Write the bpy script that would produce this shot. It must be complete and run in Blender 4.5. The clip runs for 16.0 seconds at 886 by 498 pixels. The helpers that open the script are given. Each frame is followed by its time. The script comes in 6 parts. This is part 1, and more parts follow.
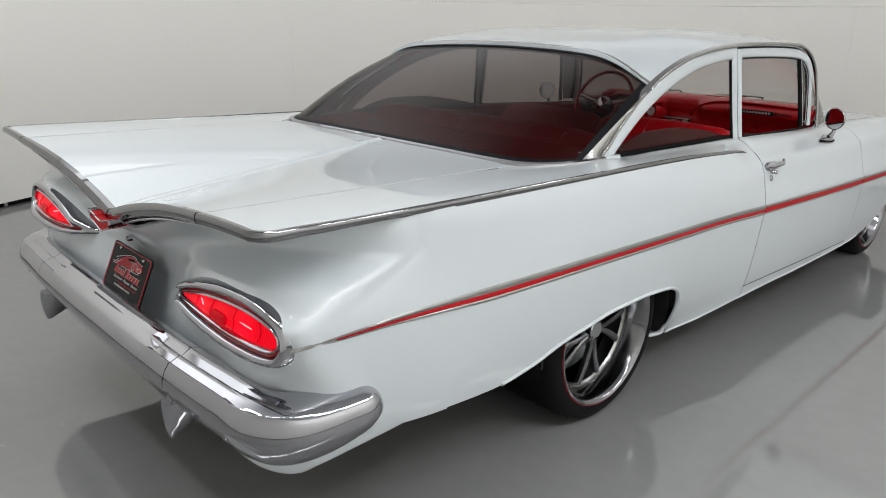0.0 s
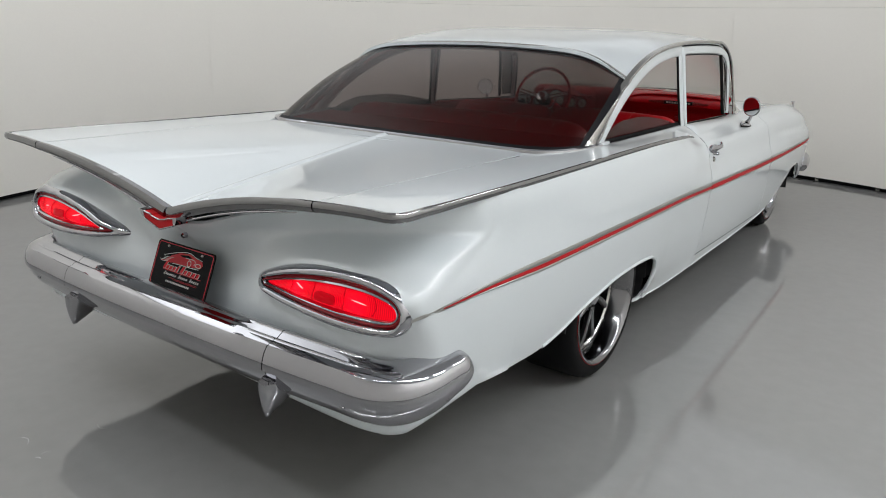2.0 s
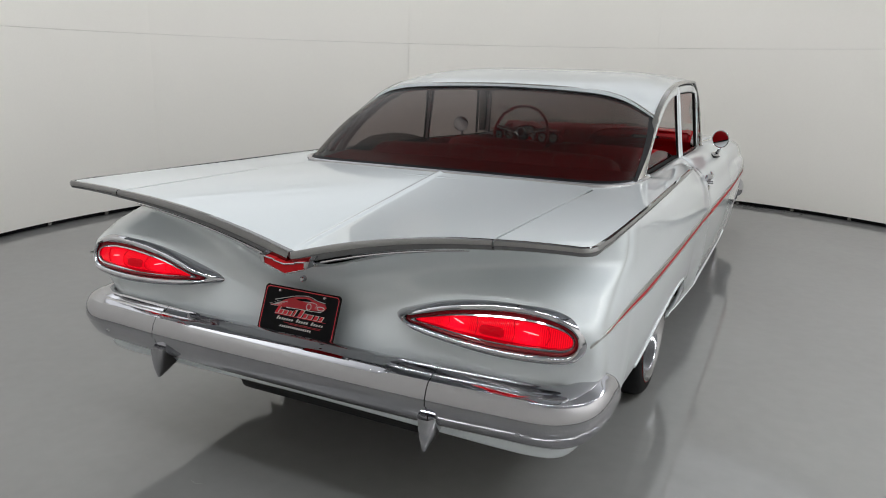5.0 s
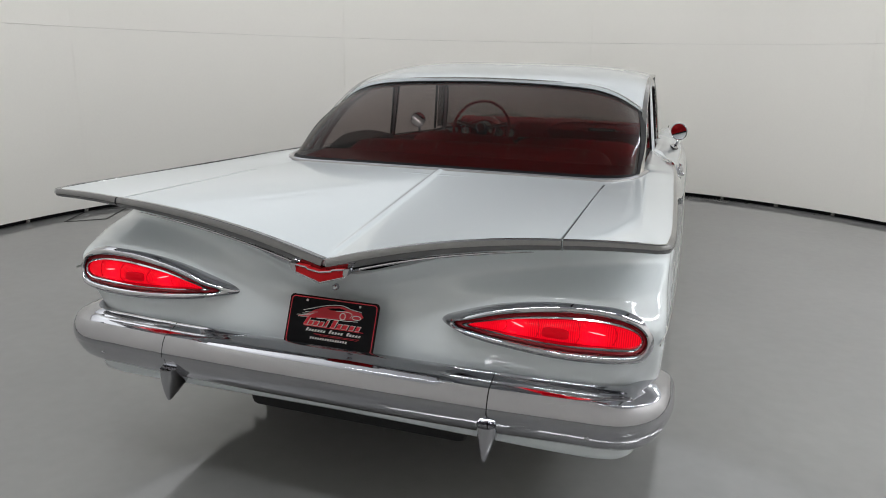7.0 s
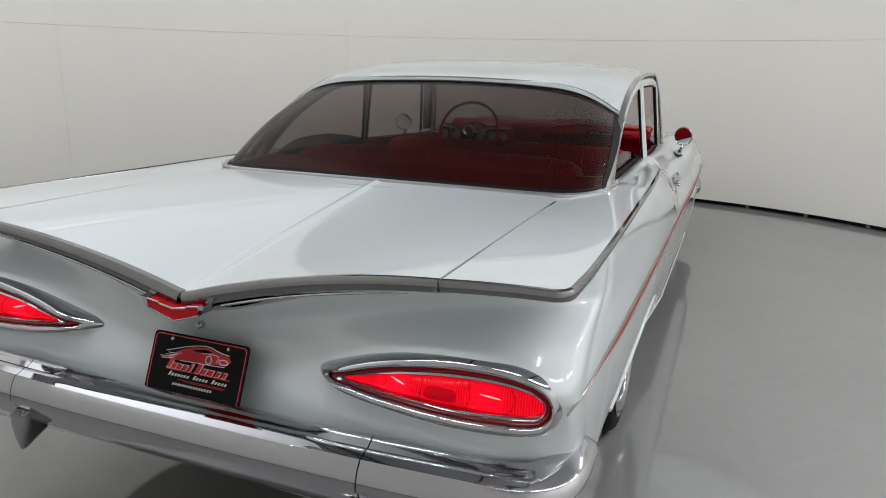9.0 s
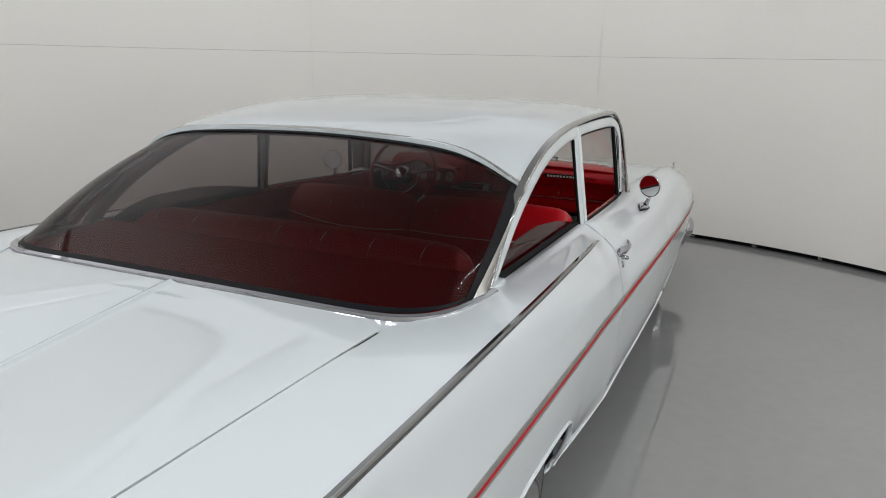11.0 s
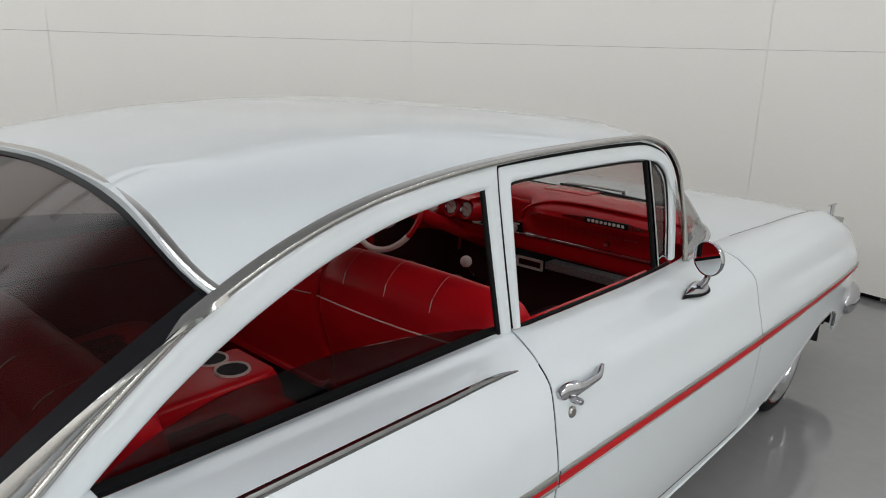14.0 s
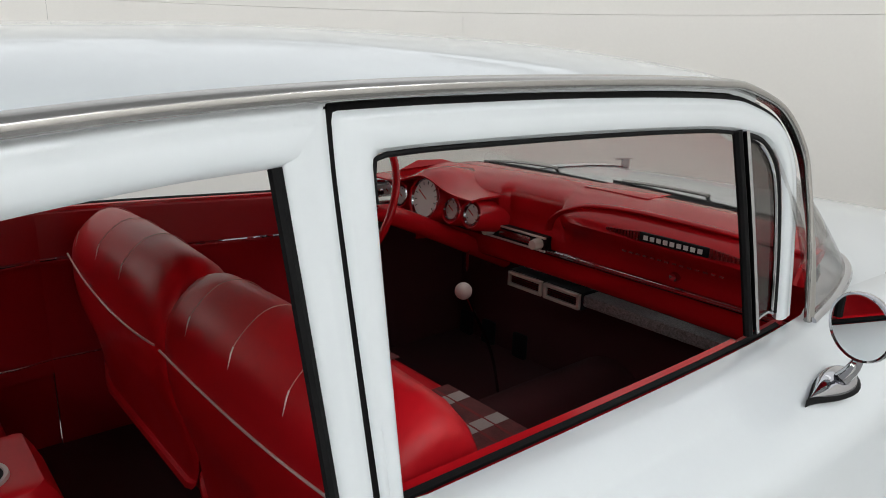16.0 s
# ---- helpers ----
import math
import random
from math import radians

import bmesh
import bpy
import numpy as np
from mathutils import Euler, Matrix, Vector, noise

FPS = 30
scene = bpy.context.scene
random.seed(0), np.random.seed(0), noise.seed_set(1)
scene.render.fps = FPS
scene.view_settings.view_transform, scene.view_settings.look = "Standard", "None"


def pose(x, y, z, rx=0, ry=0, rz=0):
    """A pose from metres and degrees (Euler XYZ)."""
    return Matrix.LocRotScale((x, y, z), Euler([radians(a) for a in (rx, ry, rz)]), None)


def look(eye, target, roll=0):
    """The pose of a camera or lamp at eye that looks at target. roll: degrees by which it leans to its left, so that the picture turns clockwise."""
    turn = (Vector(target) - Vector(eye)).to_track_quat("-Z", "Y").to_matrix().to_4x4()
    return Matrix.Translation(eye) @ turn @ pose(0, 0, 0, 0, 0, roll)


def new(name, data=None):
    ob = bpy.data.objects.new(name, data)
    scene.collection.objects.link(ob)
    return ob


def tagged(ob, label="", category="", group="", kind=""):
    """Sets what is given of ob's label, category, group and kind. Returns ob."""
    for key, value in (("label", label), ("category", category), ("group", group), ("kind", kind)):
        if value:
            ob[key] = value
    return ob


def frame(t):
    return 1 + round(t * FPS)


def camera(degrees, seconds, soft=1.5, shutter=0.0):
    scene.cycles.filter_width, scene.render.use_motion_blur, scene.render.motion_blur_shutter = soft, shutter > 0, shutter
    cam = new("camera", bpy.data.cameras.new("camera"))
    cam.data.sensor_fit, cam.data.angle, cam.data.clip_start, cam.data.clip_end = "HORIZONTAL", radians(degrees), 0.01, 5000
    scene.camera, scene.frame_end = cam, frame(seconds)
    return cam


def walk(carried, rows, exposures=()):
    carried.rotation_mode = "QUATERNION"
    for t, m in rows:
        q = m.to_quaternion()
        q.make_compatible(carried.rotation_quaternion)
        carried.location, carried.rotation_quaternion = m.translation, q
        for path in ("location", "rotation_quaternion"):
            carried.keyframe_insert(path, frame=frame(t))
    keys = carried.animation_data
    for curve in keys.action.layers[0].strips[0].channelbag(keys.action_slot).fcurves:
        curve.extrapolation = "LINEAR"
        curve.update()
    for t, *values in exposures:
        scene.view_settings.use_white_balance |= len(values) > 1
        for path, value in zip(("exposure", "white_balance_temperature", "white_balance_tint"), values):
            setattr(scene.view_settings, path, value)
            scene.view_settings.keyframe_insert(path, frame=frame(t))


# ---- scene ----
cam = camera(63.73, 16.0, soft=1.0)
PATH = [
    (0.0, 2.2093, -2.0894, 1.3928, 72.592, -1.253, 46.417),
    (0.5, 2.0353, -2.1489, 1.3697, 72.598, -1.282, 43.684),
    (1.0, 1.9777, -2.3002, 1.3891, 72.581, -1.23, 41.444),
    (1.5, 1.9803, -2.4736, 1.3991, 72.589, -1.213, 38.353),
    (2.0, 1.9658, -2.6156, 1.398, 72.651, -1.111, 36.074),
    (2.5, 1.8924, -2.708, 1.4193, 72.63, -1.033, 35.502),
    (3.0, 1.7853, -2.7964, 1.4191, 72.781, -1.106, 35.338),
    (3.5, 1.6975, -2.8778, 1.4188, 73.427, -1.094, 34.835),
    (4.0, 1.6283, -2.953, 1.4244, 74.507, -0.959, 32.953),
    (6.5, 0.9996, -3.2052, 1.4098, 75.204, -1.323, 18.662),
    (7.0, 0.9635, -3.1697, 1.4093, 75.214, -1.093, 18.601),
    (7.5, 0.9438, -3.1006, 1.4117, 75.133, -1.183, 18.594),
    (8.0, 0.9973, -2.9986, 1.4044, 75.108, -1.132, 20.076),
    (8.5, 1.1082, -2.8618, 1.4127, 75.008, -1.083, 21.996),
    (9.0, 1.2092, -2.6683, 1.4001, 75.175, -0.975, 22.05),
    (9.5, 1.2472, -2.3996, 1.4266, 75.093, -1.163, 22.137),
    (10.0, 1.2991, -2.1655, 1.4755, 75.171, -1.026, 22.229),
    (12.5, 1.6469, -1.0081, 1.6386, 74.823, -1.541, 33.433),
    (13.0, 1.6752, -0.7489, 1.6503, 74.577, -1.405, 36.587),
    (13.5, 1.7406, -0.4689, 1.6258, 74.624, -1.342, 39.243),
    (14.0, 1.7358, -0.1926, 1.5753, 74.375, -1.49, 42.474),
    (14.5, 1.6425, 0.0805, 1.5263, 74.268, -1.533, 45.087),
    (15.0, 1.5689, 0.3142, 1.4701, 74.219, -1.64, 47.406),
    (15.5, 1.4562, 0.5245, 1.4129, 74.282, -1.629, 49.249),
    (16.0, 1.3018, 0.74, 1.3775, 74.357, -1.659, 50.112),
]
EXPOSURES = [(0.0, 0.38), (8.5, 0.36), (10.0, 0.24), (12.5, 0.38), (14.5, 0.36), (15.3, 0.45), (16.0, 0.63)]
walk(cam, [(t, pose(x, y, z, rx, ry, rz)) for t, x, y, z, rx, ry, rz in PATH], EXPOSURES)

# ---- world and light ----
world = bpy.data.worlds.new("world")
world.use_nodes = True
world.node_tree.nodes["Background"].inputs[0].default_value = (0.9, 0.92, 1.0, 1)
world.node_tree.nodes["Background"].inputs[1].default_value = 0.05
scene.world = world

ROOM_X, ROOM_Y, ROOM_R, ROOM_H = 0.05, 0.96, 4.29, 3.0
CEILING_GLOW = (0.14, 0.58)  # unseen ceiling sheet, added as a faint fill glow, more towards its front rim
# unseen lamps under the ceiling: bearing from the room's middle, distance from it, height, watts, and the place that
# each one lights
UNSEEN_LAMPS = [(b, 3.3, 2.84, w, (0, 0.9, 0.7)) for b, w in ((-98, 8), (-74, 8), (-50, 11), (-24, 10), (4, 10), (34, 7))]
# fill lamps, added and turned on the walls to brighten them and the car side
UNSEEN_LAMPS += [(b, 3.1, 2.70, w, (ROOM_X + 4.3 * math.cos(radians(b)), ROOM_Y + 4.3 * math.sin(radians(b)), z)) for b, w, z in ((-38, 15, 1.5), (-10, 18, 1.5), (18, 13, 1.5), (50, 1.6, 0.9), (82, 1.4, 0.9), (114, 1.3, 0.9), (146, 1.6, 0.9), (178, 1.9, 0.3), (210, 2.5, 0.2))]


def strip_pose(bearing, far, high, target):
    return look((ROOM_X + far * math.cos(radians(bearing)), ROOM_Y + far * math.sin(radians(bearing)), high), target)


for bearing, far, high, watts, target in UNSEEN_LAMPS:
    lamp_data = bpy.data.lights.new("unseen_lamp_light", "AREA")
    lamp_data.shape, lamp_data.size, lamp_data.size_y, lamp_data.energy, lamp_data.color = "RECTANGLE", 1.1, 0.10 if watts > 4 else 0.50, watts, (0.955, 0.98, 1.0)
    new("unseen_lamp_light", lamp_data).matrix_world = strip_pose(bearing, far, high, target)

# ---- materials ----
def material(name, colour, rough=0.5, metal=0.0, coat=0.0, bump=0.0, scale=40.0, vary=0.06, spec=0.5, mottle=3.0, coat_rough=0.03, rough_vary=0.0):
    """A principled material with two scales of variation in colour, and fine relief."""
    m = bpy.data.materials.new(name)
    m.use_nodes = True
    nt = m.node_tree
    b = nt.nodes["Principled BSDF"]
    b.inputs["Roughness"].default_value, b.inputs["Metallic"].default_value = rough, metal
    b.inputs["Coat Weight"].default_value, b.inputs["Coat Roughness"].default_value = coat, coat_rough
    b.inputs["Specular IOR Level"].default_value = spec
    co = nt.nodes.new("ShaderNodeTexCoord")
    big = nt.nodes.new("ShaderNodeTexNoise")
    big.inputs["Scale"].default_value, big.inputs["Detail"].default_value = mottle, 4
    fine = nt.nodes.new("ShaderNodeTexNoise")
    fine.inputs["Scale"].default_value, fine.inputs["Detail"].default_value = scale, 3
    for n in (big, fine):
        nt.links.new(co.outputs["Object"], n.inputs["Vector"])
    mix = nt.nodes.new("ShaderNodeMix")
    mix.data_type = "FLOAT"
    mix.inputs[0].default_value = 0.4
    nt.links.new(big.outputs["Fac"], mix.inputs[2])
    nt.links.new(fine.outputs["Fac"], mix.inputs[3])
    ramp = nt.nodes.new("ShaderNodeMapRange")
    ramp.inputs[1].default_value, ramp.inputs[2].default_value = 0.3, 0.7
    ramp.inputs[3].default_value, ramp.inputs[4].default_value = 1 - vary, 1 + vary
    nt.links.new(mix.outputs[0], ramp.inputs[0])
    tint = nt.nodes.new("ShaderNodeVectorMath")
    tint.operation = "SCALE"
    tint.inputs[0].default_value = colour
    nt.links.new(ramp.outputs[0], tint.inputs["Scale"])
    nt.links.new(tint.outputs[0], b.inputs["Base Color"])
    if rough_vary:
        rr = nt.nodes.new("ShaderNodeMapRange")
        rr.inputs[1].default_value, rr.inputs[2].default_value = 0.3, 0.7
        rr.inputs[3].default_value, rr.inputs[4].default_value = max(0.0, rough - rough_vary), rough + rough_vary
        nt.links.new(big.outputs["Fac"], rr.inputs[0])
        nt.links.new(rr.outputs[0], b.inputs["Roughness"])
    if bump:
        bp = nt.nodes.new("ShaderNodeBump")
        bp.inputs["Strength"].default_value, bp.inputs["Distance"].default_value = bump, 0.002
        nt.links.new(fine.outputs["Fac"], bp.inputs["Height"])
        nt.links.new(bp.outputs[0], b.inputs["Normal"])
    return m


def glass_material(name, tint, gloss_rough=0.0, sheen=0.6):
    """Thin tinted glass: light goes straight through, and the surface mirrors by Fresnel."""
    m = bpy.data.materials.new(name)
    m.use_nodes = True
    nt = m.node_tree
    nt.nodes.remove(nt.nodes["Principled BSDF"])
    tr, gl, lw, mx = (nt.nodes.new("ShaderNode" + k) for k in ("BsdfTransparent", "BsdfGlossy", "LayerWeight", "MixShader"))
    tr.inputs[0].default_value = (*tint, 1)
    gl.inputs["Roughness"].default_value = gloss_rough
    lw.inputs["Blend"].default_value = 0.5
    steep = nt.nodes.new("ShaderNodeMath")
    steep.operation = "POWER"
    steep.inputs[1].default_value = 4.5
    nt.links.new(lw.outputs["Facing"], steep.inputs[0])
    gain = nt.nodes.new("ShaderNodeMath")
    gain.operation = "MULTIPLY_ADD"
    gain.inputs[1].default_value, gain.inputs[2].default_value = sheen, 0.014
    nt.links.new(steep.outputs[0], gain.inputs[0])
    nt.links.new(gain.outputs[0], mx.inputs[0])
    nt.links.new(tr.outputs[0], mx.inputs[1])
    nt.links.new(gl.outputs[0], mx.inputs[2])
    nt.links.new(mx.outputs[0], nt.nodes["Material Output"].inputs[0])
    return m


def glow_material(name, colour, strength):
    m = bpy.data.materials.new(name)
    m.use_nodes = True
    b = m.node_tree.nodes["Principled BSDF"]
    b.inputs["Base Color"].default_value = (*colour, 1)
    b.inputs["Emission Color"].default_value = (*colour, 1)
    b.inputs["Emission Strength"].default_value = strength
    b.inputs["Roughness"].default_value = 0.15
    b.inputs["Specular IOR Level"].default_value = 0.10
    return m


PAINT = material("white_car_paint", (0.68, 0.725, 0.75), 0.42, coat=1.0, vary=0.012, scale=120, mottle=1.2, coat_rough=0.014)
CHROME = material("chrome", (0.47, 0.47, 0.495), 0.045, metal=1.0, vary=0.03, mottle=6, rough_vary=0.03)
SATIN = material("stainless_trim", (0.43, 0.42, 0.405), 0.20, metal=1.0, vary=0.04, scale=90, rough_vary=0.05)
WING = material("polished_stainless", (0.27, 0.27, 0.275), 0.07, metal=1.0, vary=0.04, scale=90, rough_vary=0.04)
STRIPE_EDGE = material("dull_stainless_edge", (0.46, 0.455, 0.44), 0.32, metal=1.0, vary=0.06, scale=90, rough_vary=0.05)
RED_TRIM = material("red_trim_paint", (0.46, 0.010, 0.014), 0.45, spec=0.15, vary=0.05)
RIM = material("polished_alloy", (0.25, 0.25, 0.26), 0.12, metal=1.0, vary=0.05, rough_vary=0.05)
SPOKE = material("brushed_grey_spoke", (0.20, 0.20, 0.205), 0.30, metal=1.0, vary=0.10, scale=120, rough_vary=0.08)
RUBBER = material("black_rubber", (0.007, 0.007, 0.0075), 0.6, vary=0.2, bump=0.3, scale=200, spec=0.10)
BLACK = material("black_plastic", (0.010, 0.010, 0.012), 0.45, vary=0.15, spec=0.10)
DARK = material("dark_underbody", (0.010, 0.010, 0.011), 0.8, vary=0.3)
VINYL = material("red_vinyl", (0.60, 0.009, 0.017), 0.36, vary=0.05, bump=0.02, scale=110, spec=0.32, mottle=5, rough_vary=0.06)
# darker copy of the red vinyl: the cabin's shade is put into its colour
VINYL_SHADED = material("shaded_red_vinyl", (0.36, 0.006, 0.012), 0.42, vary=0.06, bump=0.03, scale=110, spec=0.25, mottle=4, rough_vary=0.06)
VINYL_DARK = material("dark_red_carpet", (0.055, 0.010, 0.013), 0.9, vary=0.25, bump=0.6, scale=320)
RED_METAL = material("red_dash_paint", (0.52, 0.007, 0.013), 0.22, spec=0.3, coat=0.25, vary=0.05, scale=150)
SEAM = material("pale_red_stitching", (0.55, 0.22, 0.20), 0.5)
PIPING = material("white_piping", (0.70, 0.62, 0.58), 0.4)
LENS = glow_material("lit_red_lens", (0.34, 0.0005, 0.004), 0.4)
nt = LENS.node_tree
nt.nodes["Principled BSDF"].inputs["Emission Color"].default_value = (0.86, 0.002, 0.014, 1)
co = nt.nodes.new("ShaderNodeTexCoord")
fold = nt.nodes.new("ShaderNodeVectorMath")
fold.operation = "ABSOLUTE"
nt.links.new(co.outputs["Object"], fold.inputs[0])
ribs = nt.nodes.new("ShaderNodeTexWave")
ribs.bands_direction = "X"
ribs.inputs["Scale"].default_value, ribs.inputs["Distortion"].default_value = 55, 0.4
nt.links.new(fold.outputs[0], ribs.inputs["Vector"])
total = nt.nodes.new("ShaderNodeMapRange")
total.inputs[3].default_value, total.inputs[4].default_value = 0.42, 0.80
nt.links.new(ribs.outputs["Fac"], total.inputs[0])
sum_socket = total.outputs[0]
for bx in (0.575, 0.79):
    near = nt.nodes.new("ShaderNodeVectorMath")
    near.operation = "DISTANCE"
    near.inputs[1].default_value = (bx, 1.372, 0.708)
    nt.links.new(fold.outputs[0], near.inputs[0])
    spot = nt.nodes.new("ShaderNodeMapRange")
    spot.interpolation_type = "SMOOTHSTEP"
    spot.inputs[1].default_value, spot.inputs[2].default_value = 0.0, 0.055
    spot.inputs[3].default_value, spot.inputs[4].default_value = 0.8, 0.0
    nt.links.new(near.outputs["Value"], spot.inputs[0])
    add = nt.nodes.new("ShaderNodeMath")
    nt.links.new(sum_socket, add.inputs[0])
    nt.links.new(spot.outputs[0], add.inputs[1])
    sum_socket = add.outputs[0]
nt.links.new(sum_socket, nt.nodes["Principled BSDF"].inputs["Emission Strength"])
bp = nt.nodes.new("ShaderNodeBump")
bp.inputs["Strength"].default_value, bp.inputs["Distance"].default_value = 0.4, 0.001
nt.links.new(ribs.outputs["Fac"], bp.inputs["Height"])
nt.links.new(bp.outputs[0], nt.nodes["Principled BSDF"].inputs["Normal"])
nt.nodes["Principled BSDF"].inputs["Specular IOR Level"].default_value = 0.05
nt.nodes["Principled BSDF"].inputs["Coat Weight"].default_value = 0.06
nt.nodes["Principled BSDF"].inputs["Coat Roughness"].default_value = 0.03
LENS_DARK = glow_material("thick_red_lens", (0.40, 0.001, 0.006), 0.45)
# glow that imitates pale highlights on the tail lenses
GLINT = glow_material("lens_glint_glow", (1.0, 0.26, 0.28), 0.9)
RED_BAND = material("dark_red_band", (0.30, 0.006, 0.012), 0.25, vary=0.05)
REAR_GLASS = glass_material("dark_tinted_glass", (0.47, 0.43, 0.42))
SIDE_GLASS = glass_material("tinted_side_glass", (0.50, 0.49, 0.48))
CLEAR_GLASS = glass_material("clear_glass", (0.82, 0.81, 0.80), sheen=0.6)
BRIGHT = material("bright_plated_trim", (0.84, 0.83, 0.76), 0.18, metal=0.4, vary=0.05)
MIRROR = material("mirror_silver", (0.85, 0.86, 0.86), 0.01, metal=1.0, vary=0.0)
WALL = material("white_wall_paint", (0.86, 0.835, 0.79), 0.55, vary=0.02, scale=60, bump=0.05, mottle=0.6)
FLOOR = material("grey_epoxy", (0.250, 0.250, 0.247), 0.07, vary=0.06, scale=14, mottle=0.9, rough_vary=0.03, spec=0.6)
FLOOR.node_tree.nodes["Principled BSDF"].inputs["IOR"].default_value = 1.7
CEIL = material("ceiling_paint", (0.75, 0.75, 0.74), 0.8, vary=0.03)
FILL_GLOW = glow_material("ceiling_fill_glow", (0.955, 0.98, 1.0), 1.0)
nt = FILL_GLOW.node_tree
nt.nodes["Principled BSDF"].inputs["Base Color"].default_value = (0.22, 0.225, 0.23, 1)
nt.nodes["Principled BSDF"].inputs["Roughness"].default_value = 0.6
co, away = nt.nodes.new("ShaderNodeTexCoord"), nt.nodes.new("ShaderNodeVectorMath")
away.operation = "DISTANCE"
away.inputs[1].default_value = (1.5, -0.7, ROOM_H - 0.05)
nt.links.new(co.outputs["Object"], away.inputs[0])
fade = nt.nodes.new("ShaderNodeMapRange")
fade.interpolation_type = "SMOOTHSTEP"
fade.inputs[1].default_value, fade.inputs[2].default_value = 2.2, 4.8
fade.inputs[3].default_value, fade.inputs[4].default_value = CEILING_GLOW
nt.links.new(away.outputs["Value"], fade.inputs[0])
# extra fill glow added over the rear left, lifts the floor there
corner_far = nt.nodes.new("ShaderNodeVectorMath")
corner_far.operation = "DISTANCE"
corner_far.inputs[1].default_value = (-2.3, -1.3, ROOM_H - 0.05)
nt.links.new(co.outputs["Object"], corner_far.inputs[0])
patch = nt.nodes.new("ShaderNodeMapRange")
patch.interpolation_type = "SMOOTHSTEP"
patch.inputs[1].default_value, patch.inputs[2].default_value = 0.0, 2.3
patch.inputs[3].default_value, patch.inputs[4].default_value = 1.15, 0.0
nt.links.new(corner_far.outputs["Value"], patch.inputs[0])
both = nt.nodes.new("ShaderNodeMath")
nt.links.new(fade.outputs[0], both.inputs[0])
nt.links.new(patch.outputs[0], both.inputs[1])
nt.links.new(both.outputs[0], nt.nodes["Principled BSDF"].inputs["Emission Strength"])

# ---- tools for meshes ----
def part(name, bm, mat, parent, label="", smooth=True):
    """One mesh object from a bmesh, under a thing or a part."""
    me = bpy.data.meshes.new(name)
    bm.to_mesh(me)
    bm.free()
    if smooth:
        me.polygons.foreach_set("use_smooth", [True] * len(me.polygons))
        me.set_sharp_from_angle(angle=radians(38))
    for one in (mat if isinstance(mat, (list, tuple)) else [mat]):
        me.materials.append(one)
    ob = new(name, me)
    ob.parent = parent
    return tagged(ob, label)


def curve(*keys):
    """A smooth function through (t, value) pairs, without overshoot."""
    k = np.array(sorted(keys), float)
    t, v = k[:, 0], k[:, 1]
    h = np.diff(t)
    d = np.diff(v) / h
    m = np.zeros(len(t))
    m[0], m[-1] = d[0], d[-1]
    for i in range(1, len(t) - 1):
        if d[i - 1] * d[i] > 0:
            w1, w2 = 2 * h[i] + h[i - 1], h[i] + 2 * h[i - 1]
            m[i] = (w1 + w2) / (w1 / d[i - 1] + w2 / d[i])

    def at(x):
        x = np.clip(np.asarray(x, float), t[0], t[-1])
        i = np.clip(np.searchsorted(t, x, side="right") - 1, 0, len(h) - 1)
        s = (x - t[i]) / h[i]
        return ((1 + 2 * s) * (1 - s) ** 2 * v[i] + s * (1 - s) ** 2 * h[i] * m[i]
                + s * s * (3 - 2 * s) * v[i + 1] + s * s * (s - 1) * h[i] * m[i + 1])
    return at


def path3(points, n, closed=False):
    """n points, evenly spaced, on a Catmull-Rom curve through the given points."""
    p = np.array(points, float)
    q = np.vstack([p[-1:], p, p[:2]]) if closed else np.vstack([2 * p[0] - p[1], p, 2 * p[-1] - p[-2]])
    out = []
    for i in range(1, len(q) - 2):
        a, b, c, d = q[i - 1:i + 3]
        for s in np.linspace(0, 1, 24, endpoint=False):
            out.append(0.5 * (2 * b + (c - a) * s + (2 * a - 5 * b + 4 * c - d) * s * s + (3 * b - a - 3 * c + d) * s ** 3))
    out.append(q[-2])
    out = np.array(out)
    l = np.concatenate([[0], np.cumsum(np.linalg.norm(np.diff(out, axis=0), axis=1))])
    at = np.linspace(0, l[-1], n + 1 if closed else n)
    at = at[:n]
    return np.stack([np.interp(at, l, out[:, k]) for k in range(3)], 1)


def grid(p, wrap_u=False, wrap_v=False, bm=None, cap=False):
    """A sheet of quads through an array of points (rows, columns, 3)."""
    bm = bm or bmesh.new()
    p = np.asarray(p, float)
    r, c = p.shape[:2]
    v = [[bm.verts.new(p[i, j]) for j in range(c)] for i in range(r)]
    for i in range(r if wrap_u else r - 1):
        for j in range(c if wrap_v else c - 1):
            a, b = v[i][j], v[i][(j + 1) % c]
            d, e = v[(i + 1) % r][j], v[(i + 1) % r][(j + 1) % c]
            bm.faces.new((a, b, e, d))
    if cap and wrap_v:
        bm.faces.new(list(reversed(v[0])))
        bm.faces.new(v[-1])
    return bm


def normals(p):
    du, dv = np.gradient(p, axis=0), np.gradient(p, axis=1)
    n = np.cross(du, dv)
    return n / np.maximum(np.linalg.norm(n, axis=2, keepdims=True), 1e-9)


